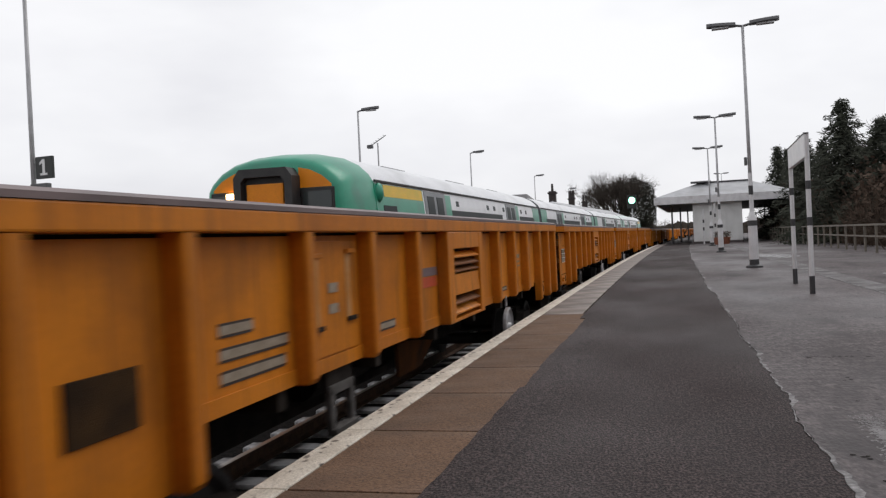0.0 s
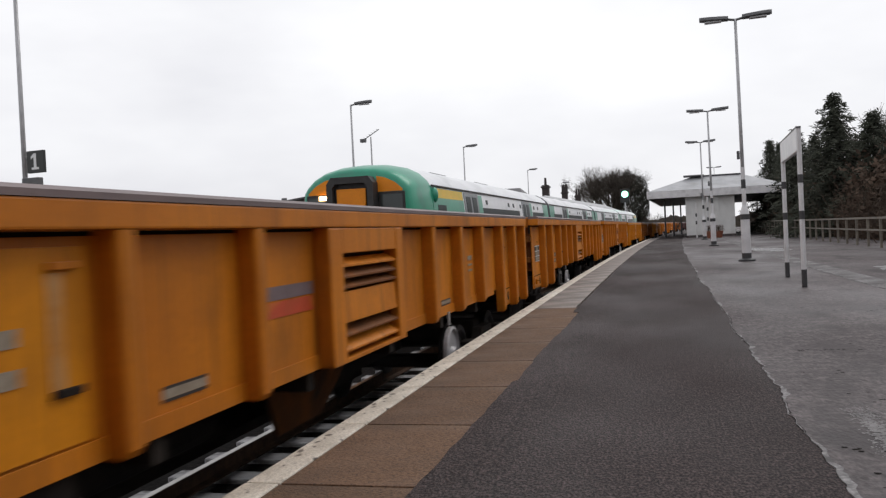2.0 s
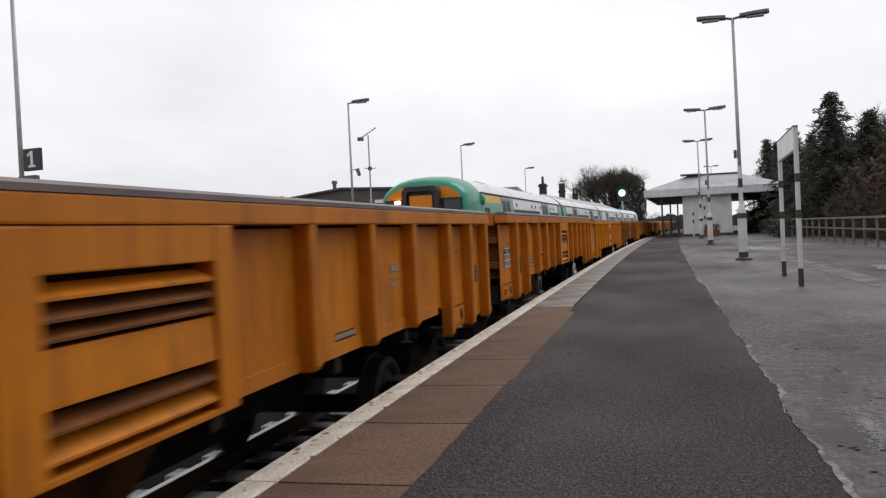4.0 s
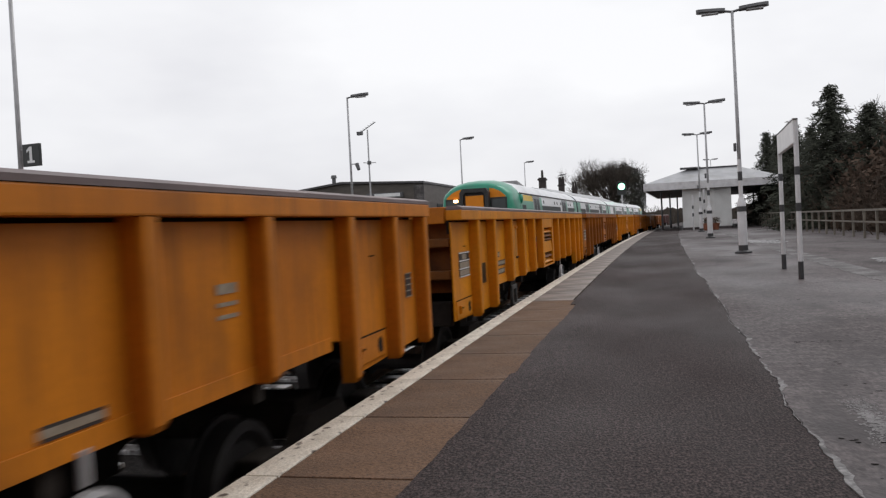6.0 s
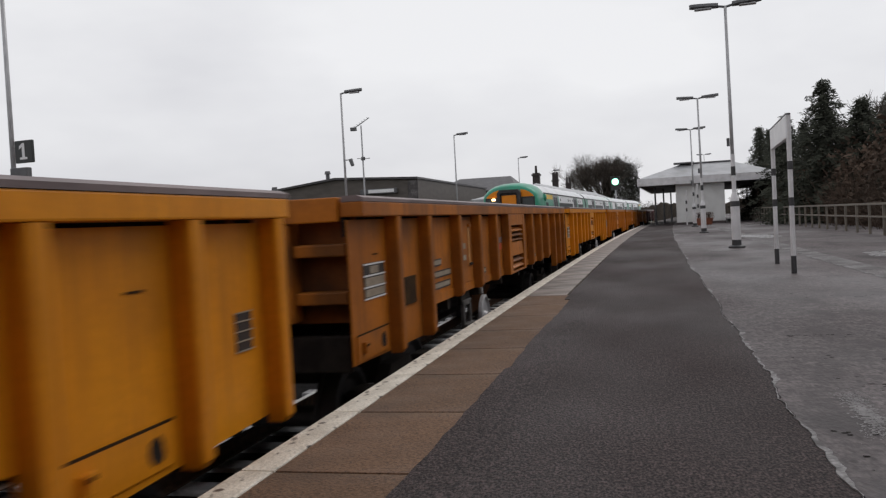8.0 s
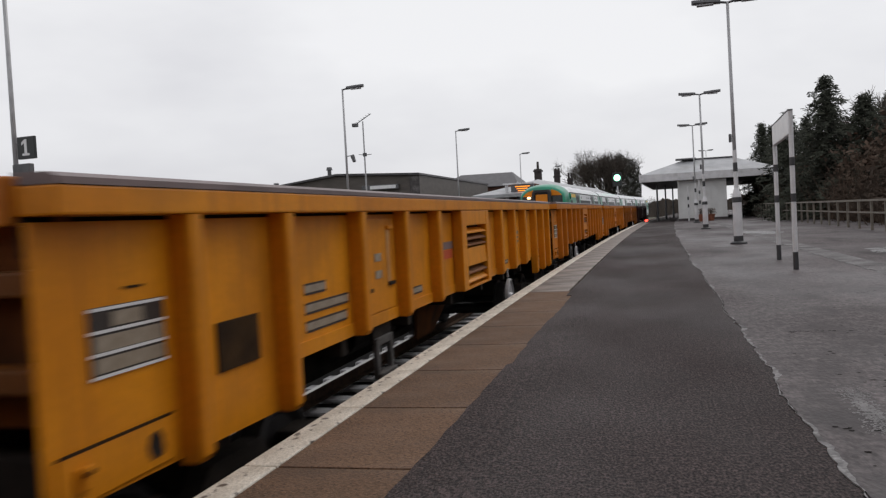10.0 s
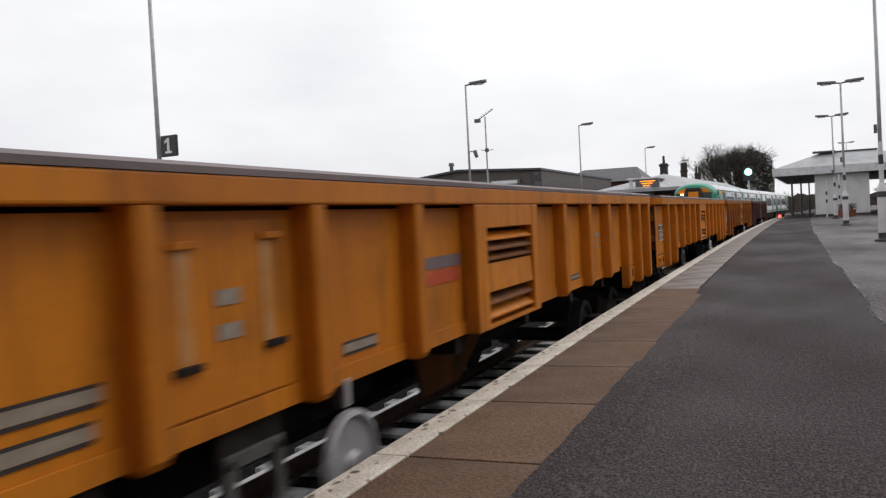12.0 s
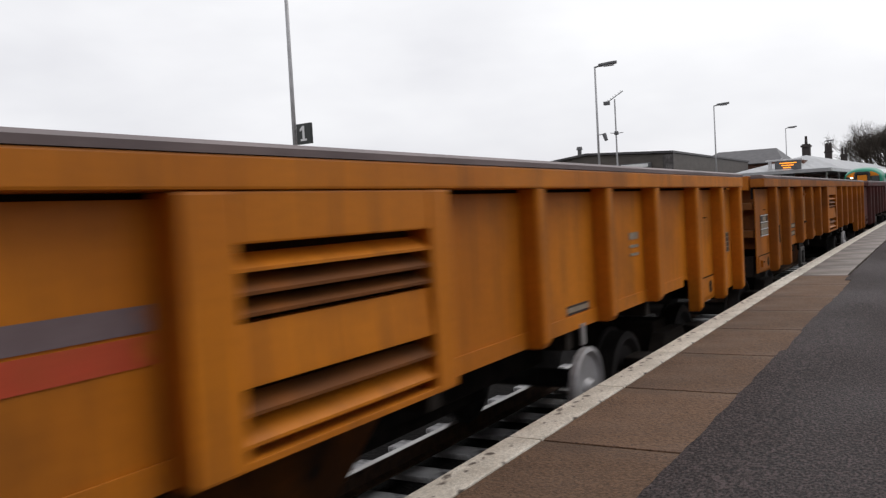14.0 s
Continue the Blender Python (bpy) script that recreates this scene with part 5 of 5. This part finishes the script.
def brick_house():
    t = empty("brick_house", "brick house with a dark slate roof and white gable", "house")
    b_ = B()
    box(b_, -24.0, -15.2, 99.0, 110.0, -1.4, 4.6)
    part("wall", b_, BRICK, t)
    b_ = B()
    hip_roof(b_, -24.6, -14.2, 98.4, 110.6, 4.55, -22.2, -15.8, 104.2, 104.8, 6.35)
    part("roof", b_, DARK_SLATE, t)
    b_ = B()
    outline(b_, [(0, 0), (2.0, 0), (1.0, 1.7)], 0, 0.2)
    g = part("gable", b_, WHITE_PAINT, t, "white bargeboards on a small gable", m=pose(-15.3, 98.0, 3.2, 0, 0, -90) @ pose(0, 0, 0))
    for x in (-22.5, -19.5, -16.8):
        b_ = B()
        box(b_, x, x + 1.2, 98.95, 98.998, 1.6, 3.2, 0.01)
        part("window", b_, EMU_GLASS, t)


brick_house()


def station_house():
    t = empty("station_building", "old brick station building with a long pale canopy roof", "building")
    b_ = B()
    sweep(b_, [(-13.2, 0.0), (-13.2, 3.6), (-10.6, 3.6), (-10.6, 0.0)], steps(72, 118, 6))
    part("wall", b_, BRICK, t)
    b_ = B()
    rows = []
    for y, k in ((68.0, 0.0), (75.5, 1.0)) + tuple((y, 1.0) for y in steps(80, 118, 6)) + ((124.0, 0.0),):
        o = bend(y)
        rows.append([b_.verts.new((x + o, y, z)) for x, z in ((-15.2, 2.75), (-11.0, 2.76 + 1.32 * k), (-8.1, 2.75), (-8.1, 2.50), (-15.2, 2.50))])
    for p_, q_ in zip(rows, rows[1:]):
        for i in range(5):
            b_.faces.new((p_[i], p_[(i + 1) % 5], q_[(i + 1) % 5], q_[i]))
    b_.faces.new(rows[0])
    b_.faces.new(rows[-1])
    part("roof", b_, SLATE, t, "pale grey canopy roof")
    for y, x in ((81.0, -9.8), (92.5, -9.1), (94.0, -9.35), (106.0, -8.9)):
        b_ = B()
        zt = 5.62 if y < 85 else 5.5
        w = 0.32 if y < 85 or y > 100 else 0.25
        box(b_, x - w, x + w, y - 0.4, y + 0.4, 3.4, zt - 0.35, 0.02)
        box(b_, x - w - 0.09, x + w + 0.09, y - 0.5, y + 0.5, zt - 0.62, zt - 0.46, 0.02)
        for dx in (-0.16, 0.16) if y > 85 else (0.0,):
            turning(b_, [(0.13, zt - 0.36), (0.10, zt + 0.35)], 10, x + dx, y)
        part("chimney", b_, CHIMNEY, t, "sooty brick chimney stack")
    for y in steps(70, 118, 6):
        b_ = B()
        turning(b_, [(0.08, 0.0), (0.06, 2.55)], 10, -8.7 + bend(y), y)
        part("canopy_post", b_, PALE_WALL, t)
    b_ = B()
    for y in steps(74, 114, 5):
        box(b_, -10.598 + bend(y), -10.55 + bend(y), y, y + 1.3, 0.9, 2.3)
    part("window_row", b_, EMU_GLASS, t)


station_house()


def train_display():
    t = empty("departure_display", "amber lit departure display on a white post", "display", pose(-9.85, 69.0, 0.0))
    b_ = B()
    box(b_, -1.25, -1.0, -0.1, 0.1, 0.0, 3.5, 0.02)
    part("post", b_, WHITE_PAINT, t)
    b_ = B()
    box(b_, -1.4, 1.2, -0.25, 0.25, 3.5, 3.62, 0.02)
    part("arm", b_, WHITE_PAINT, t)
    b_ = B()
    box(b_, -0.75, 1.1, -0.2, 0.2, 2.8, 3.49, 0.04)
    body = part("casing", b_, LAMP_GREY, t)
    for k in range(3):
        b_ = B()
        box(b_, -0.40 + 0.12 * k, 0.80 - 0.2 * k, -0.215, -0.204, 3.29 - 0.17 * k, 3.36 - 0.17 * k)
        part("lit_row", b_, AMBER_GLOW, body, "glowing amber text row")
    b_ = B()
    box(b_, -0.3, 0.6, -0.18, 0.18, 0.0, 2.5, 0.03)
    part("cabinet", b_, LAMP_GREY, t, "grey cabinet below the display")


train_display()


def aerial_mast():
    t = empty("aerial_mast", "thin aerial mast with a yagi antenna", "antenna", pose(-15.4, 46.2, -1.42))
    b_ = B()
    turning(b_, [(0.06, 0.0), (0.04, 8.2)], 8)
    part("mast", b_, POLE_GREY, t)
    b_ = B()
    tube(b_, (-0.40, 0, 8.08), (0.50, 0, 8.60), 0.025, n=6)
    for k in range(6):
        x = -0.35 + k * 0.15
        tube(b_, (x, -0.22, 8.1 + (x + 0.45) * 0.58), (x, 0.22, 8.1 + (x + 0.45) * 0.58), 0.012, n=5)
    box(b_, -0.62, -0.3, -0.12, 0.12, 7.92, 8.12, 0.02)
    part("antenna", b_, LAMP_GREY, t)
    b_ = B()
    for a in range(3):
        tube(b_, (0, 0, 6.3), (0.42 * math.cos(a * 2.1), 0.42 * math.sin(a * 2.1), 6.32), 0.02, n=6)
    box(b_, -0.08, 0.12, -0.08, 0.08, 6.22, 6.42, 0.02)
    part("crossarm", b_, LAMP_GREY, t)


aerial_mast()


def colour_signal(x, y, z, mat, label, r, post=True):
    t = empty("railway_signal", label, "signal", pose(x, y, -1.13 if post else 0))
    zz = z + 1.13 if post else z
    b_ = B()
    turning(b_, [(0.09, 0.0), (0.07, max(0.12, zz - 0.5))], 10)
    part("post", b_, POLE_GREY, t)
    b_ = B()
    box(b_, -r * 1.3, r * 1.3, -0.1, 0.15, max(0.02, zz - r * 2.4), zz + r * 1.5, 0.04)
    hd = part("head", b_, SIGN_BLACK, t)
    b_ = B()
    tube(b_, (0, -0.14, zz), (0, -0.08, zz), r * 0.8, r, 20)
    part("lit_lens", b_, mat, hd, "glowing signal lens")


colour_signal(-2.95, 96.5, 4.55, GREEN_GLOW, "railway signal showing a bright green light", 0.38)
colour_signal(0.0, 121.0, -0.66, RED_GLOW, "low signal between the tracks showing a red light", 0.22)


# ---- trees ----
def branching(bm, rg, a, d, length, r, depth, tips, spread=0.55, thin=0.58):
    b_end = a + d * length
    tube(bm, a, b_end, r, r * 0.62, 6 if depth > 2 else 4 if depth > 1 else 3, False)
    if depth == 0:
        tips.append(b_end)
        return
    for k in range(rg.choice((2, 3, 3))):
        v = Vector((rg.gauss(0, spread), rg.gauss(0, spread), rg.gauss(0.12, spread * 0.6)))
        branching(bm, rg, a + d * length * rg.uniform(0.55, 1.0), (d + v).normalized(), length * rg.uniform(0.62, 0.85), r * thin, depth - 1, tips, spread, thin)


def leaf(bm, rg, c, s):
    d = Vector((rg.gauss(0, 1), rg.gauss(0, 1), rg.gauss(0, 0.7))).normalized() * s
    e = d.orthogonal().normalized()
    e.rotate(Matrix.Rotation(rg.uniform(0, 6.28), 3, d))
    e *= s * 0.55
    bm.faces.new([bm.verts.new(c + v) for v in (d, e, -d * 0.8, -e)])


def round_tree():
    t = empty("ivy_clad_tree", "bare round-headed tree half covered in dark ivy", "tree", pose(-6.3, 150.0, -1.42))
    rg = random.Random(21)
    b_ = B()
    tube(b_, (0, 0, 0), (0, 0, 3.2), 0.5, 0.4, 10)
    part("trunk", b_, BARK, t)
    b_, tips = B(), []
    for k in range(26):
        a = k * 2.4
        d = Vector((math.cos(a) * rg.uniform(0.15, 0.66) - 0.14, math.sin(a) * rg.uniform(0.15, 0.62), rg.uniform(0.55, 1.0))).normalized()
        branching(b_, rg, Vector((0, 0, rg.uniform(2.0, 3.4))), d, rg.uniform(3.0, 3.8), 0.14, 7, tips, 0.36, 0.64)
    part("branch_work", b_, TWIG, t, "bare grey branches and twigs")
    b_ = B()
    for i in range(52000):
        u = Vector((rg.gauss(0, 1), rg.gauss(0, 1), rg.gauss(0, 1))).normalized() * rg.uniform(0.2, 1.0) ** 0.4
        n1 = noise.noise(u * 2.3 + Vector((3, 1, 2)))
        c = Vector((2.5 + u.x * 3.4, u.y * 3.6, 6.4 + u.z * 5.2))
        c += u * n1 * 1.3
        if n1 < -0.25 or c.z < 0.5 or rg.random() < (1.2 - c.x) * 0.25:
            continue
        leaf(b_, rg, c, rg.uniform(0.07, 0.13))
    part("ivy_crown", b_, IVY, t, "dense dark ivy crown")


def conifer(x, y, h, w, seed):
    t = empty("conifer_tree", "tall dark evergreen conifer behind the fence", "tree", pose(x, y, -0.6), "conifers behind the fence")
    rg = random.Random(seed)
    b_ = B()
    tube(b_, (0, 0, 0), (0, 0, h * 0.98), 0.16, 0.02, 8)
    part("trunk", b_, BARK, t)
    b_ = B()
    for i in range(int(h * 20)):
        z = h * (0.06 + 0.94 * (i / (h * 20)))
        reach = w * (1 - z / h) ** 0.88 * rg.uniform(0.45, 1.12) + 0.10
        a = i * 2.399 + rg.uniform(-0.3, 0.3)
        d = Vector((math.cos(a), math.sin(a), 0))
        tube(b_, (0, 0, z), Vector((0, 0, z - 0.06 * reach)) + d * reach, 0.025, 0.006, 3, False)
        for k in range(int(20 + reach * 28)):
            q = rg.uniform(0.12, 1.05)
            c = Vector((0, 0, z + 0.10 * reach * q - 0.30 * reach * q * q)) + d * reach * q
            c += Vector((rg.gauss(0, 0.13 * (1.25 - q * 0.6)), rg.gauss(0, 0.13 * (1.25 - q * 0.6)), rg.gauss(0, 0.07)))
            v = (d * rg.uniform(0.4, 1) + Vector((rg.gauss(0, 0.7), rg.gauss(0, 0.7), rg.gauss(-0.15, 0.45)))).normalized() * rg.uniform(0.10, 0.21)
            e = v.orthogonal().normalized() * rg.uniform(0.025, 0.05)
            b_.faces.new([b_.verts.new(c + p_) for p_ in (v, e, -v, -e)])
    part("needle_crown", b_, NEEDLES, t, "dark drooping needle sprays")


round_tree()
for x, y, h, w, s in ((9.05, 46.5, 7.75, 4.5, 1), (10.6, 45.5, 6.6, 4.2, 2), (12.2, 46.5, 6.0, 3.8, 3), (9.9, 50.5, 6.7, 3.4, 4), (8.9, 57.5, 7.2, 3.0, 13), (9.7, 76.0, 8.2, 3.2, 5), (9.6, 66.0, 6.7, 3.2, 6), (10.6, 61.0, 7.0, 3.2, 7),
                      (10.4, 71.5, 7.6, 3.2, 14), (11.6, 40.0, 6.0, 3.4, 8), (15.0, 43.0, 6.2, 3.6, 9), (11.6, 84.0, 8.6, 3.4, 10), (13.0, 33.0, 6.2, 3.6, 11), (13.5, 24.0, 6.5, 3.6, 12), (13.6, 52.0, 7.6, 3.6, 15)):
    conifer(x, y, h, w, s)


# The unseen stretch beside and behind the viewer is added to block low skylight.
def scrub():
    rg = random.Random(5)
    b_ = B()
    for i in range(1900):
        y = rg.uniform(-20, 92)
        x = rg.uniform(7.4, 12.5) + bend(y)
        h = rg.uniform(1.6, 4.2) * (0.75 + 0.35 * noise.noise(Vector((x * 0.3, y * 0.12, 1)))) * (1.0 if x > 8.2 else 0.6)
        a = Vector((x, y, -0.9))
        for k in range(3):
            d = Vector((rg.gauss(0, 0.28), rg.gauss(0, 0.28), 1)).normalized()
            tube(b_, a, a + d * (h + 0.9), 0.018, 0.004, 3, False)
            for q in range(9):
                c = a + d * (h + 0.9) * rg.uniform(0.25, 1.0)
                v = Vector((rg.gauss(0, 1), rg.gauss(0, 1), rg.gauss(0.5, 0.6))).normalized() * rg.uniform(0.25, 0.7)
                e = v.orthogonal().normalized() * rg.uniform(0.006, 0.012)
                b_.faces.new([b_.verts.new(c + p_) for p_ in (e, v, -e)])
    tagged(part("winter_scrub", b_, SCRUB), "tangled bare brown winter scrub behind the fence", "scrub", kind="stuff")
    b_ = B()
    for i in range(62000):
        y = rg.uniform(-40, 92)
        x = rg.uniform(7.8, 13.5) + bend(y)
        top = 3.9 + 1.4 * noise.noise(Vector((x * 0.35, y * 0.15, 4)))
        z = rg.uniform(-0.9, top) if x > 8.6 else rg.uniform(-0.9, 1.2)
        leaf(b_, rg, Vector((x, y, z)), rg.uniform(0.09, 0.20))
    tagged(part("dark_undergrowth", b_, SCRUB), "dense dark brown undergrowth below the conifers", "undergrowth", kind="stuff")


scrub()


def far_twigs(x, y, h, seed, stout=0.05):
    t = empty("bare_tree", "small bare winter tree beyond the platform end", "tree", pose(x, y, -1.42), "bare trees beyond the platform")
    rg = random.Random(seed)
    b_, tips = B(), []
    tube(b_, (0, 0, 0), (0, 0, h * 0.28), 0.14, 0.11, 8)
    part("trunk", b_, BARK, t)
    b_ = B()
    for k in range(6):
        a = k * 2.4
        d = Vector((math.cos(a) * 0.5, math.sin(a) * 0.5, 1)).normalized()
        branching(b_, rg, Vector((0, 0, h * 0.26)), d, h * 0.24, stout, 4 if stout < 0.06 else 5, tips, 0.4, 0.58 if stout < 0.06 else 0.66)
    part("bare_crown", b_, TWIG, t)


for x, y, h, s in ((1.4, 118.0, 4.2, 31), (3.0, 126.0, 4.6, 32), (0.2, 140.0, 5.0, 33), (12.3, 48.5, 8.8, 34), (13.6, 51.0, 9.6, 35)):
    far_twigs(x, y, h, s, 0.10 if x > 10 else 0.05)

# unseen plain brick wall, added behind the viewer to shade the ribs' near flanks
b = B()
box(b, -1.5, 15.0, -4.6, -4.2, -1.4, 8.0, 0.02)
tagged(part("wall_rear", b, BRICK), "unseen plain brick wall added to shade the wagon ribs", "wall", kind="structure")

# a distant belt of bare woodland that closes the view
b = B()
rg = random.Random(77)
for i in range(3600):
    a = rg.uniform(-math.pi, math.pi)
    r = rg.uniform(230, 300)
    x, y = r * math.sin(a), r * math.cos(a)
    h = rg.uniform(1.6, 3.8) + 0.8 * noise.noise(Vector((a * 4, 0, 0)))
    w = rg.uniform(2.0, 4.0)
    ux, uy = math.cos(a), -math.sin(a)
    pts = [(-w, -1.4), (w, -1.4), (w * 0.8, h * 0.6), (rg.uniform(-0.3, 0.3) * w, h), (-w * 0.7, h * 0.7)]
    b.faces.new([b.verts.new((x + ux * p, y + uy * p, z)) for p, z in pts])
tagged(part("far_woodland", b, TWIG), "distant belt of bare grey woodland", "woodland", kind="stuff")


# ---- what moves ----
def motions():
    """The goods train runs towards the camera, the passenger train draws away."""
    ticks = [0.5 * i for i in range(29)]
    for j, w in wagons:
        walk(w, [(t, wagon_pose(j, t)) for t in ticks])
    for i, c in enumerate(carriages):
        walk(c, [(t, carriage_pose(i, t)) for t in ticks])
    fine = [14.0 * i / 210 for i in range(211)]
    for o in wheelsets:
        at_ = o.matrix_basis.translation.copy()
        walk(o, [(t, Matrix.Translation(at_) @ Matrix.Rotation(travelled(t) / 0.425, 4, "X")) for t in fine])


motions()
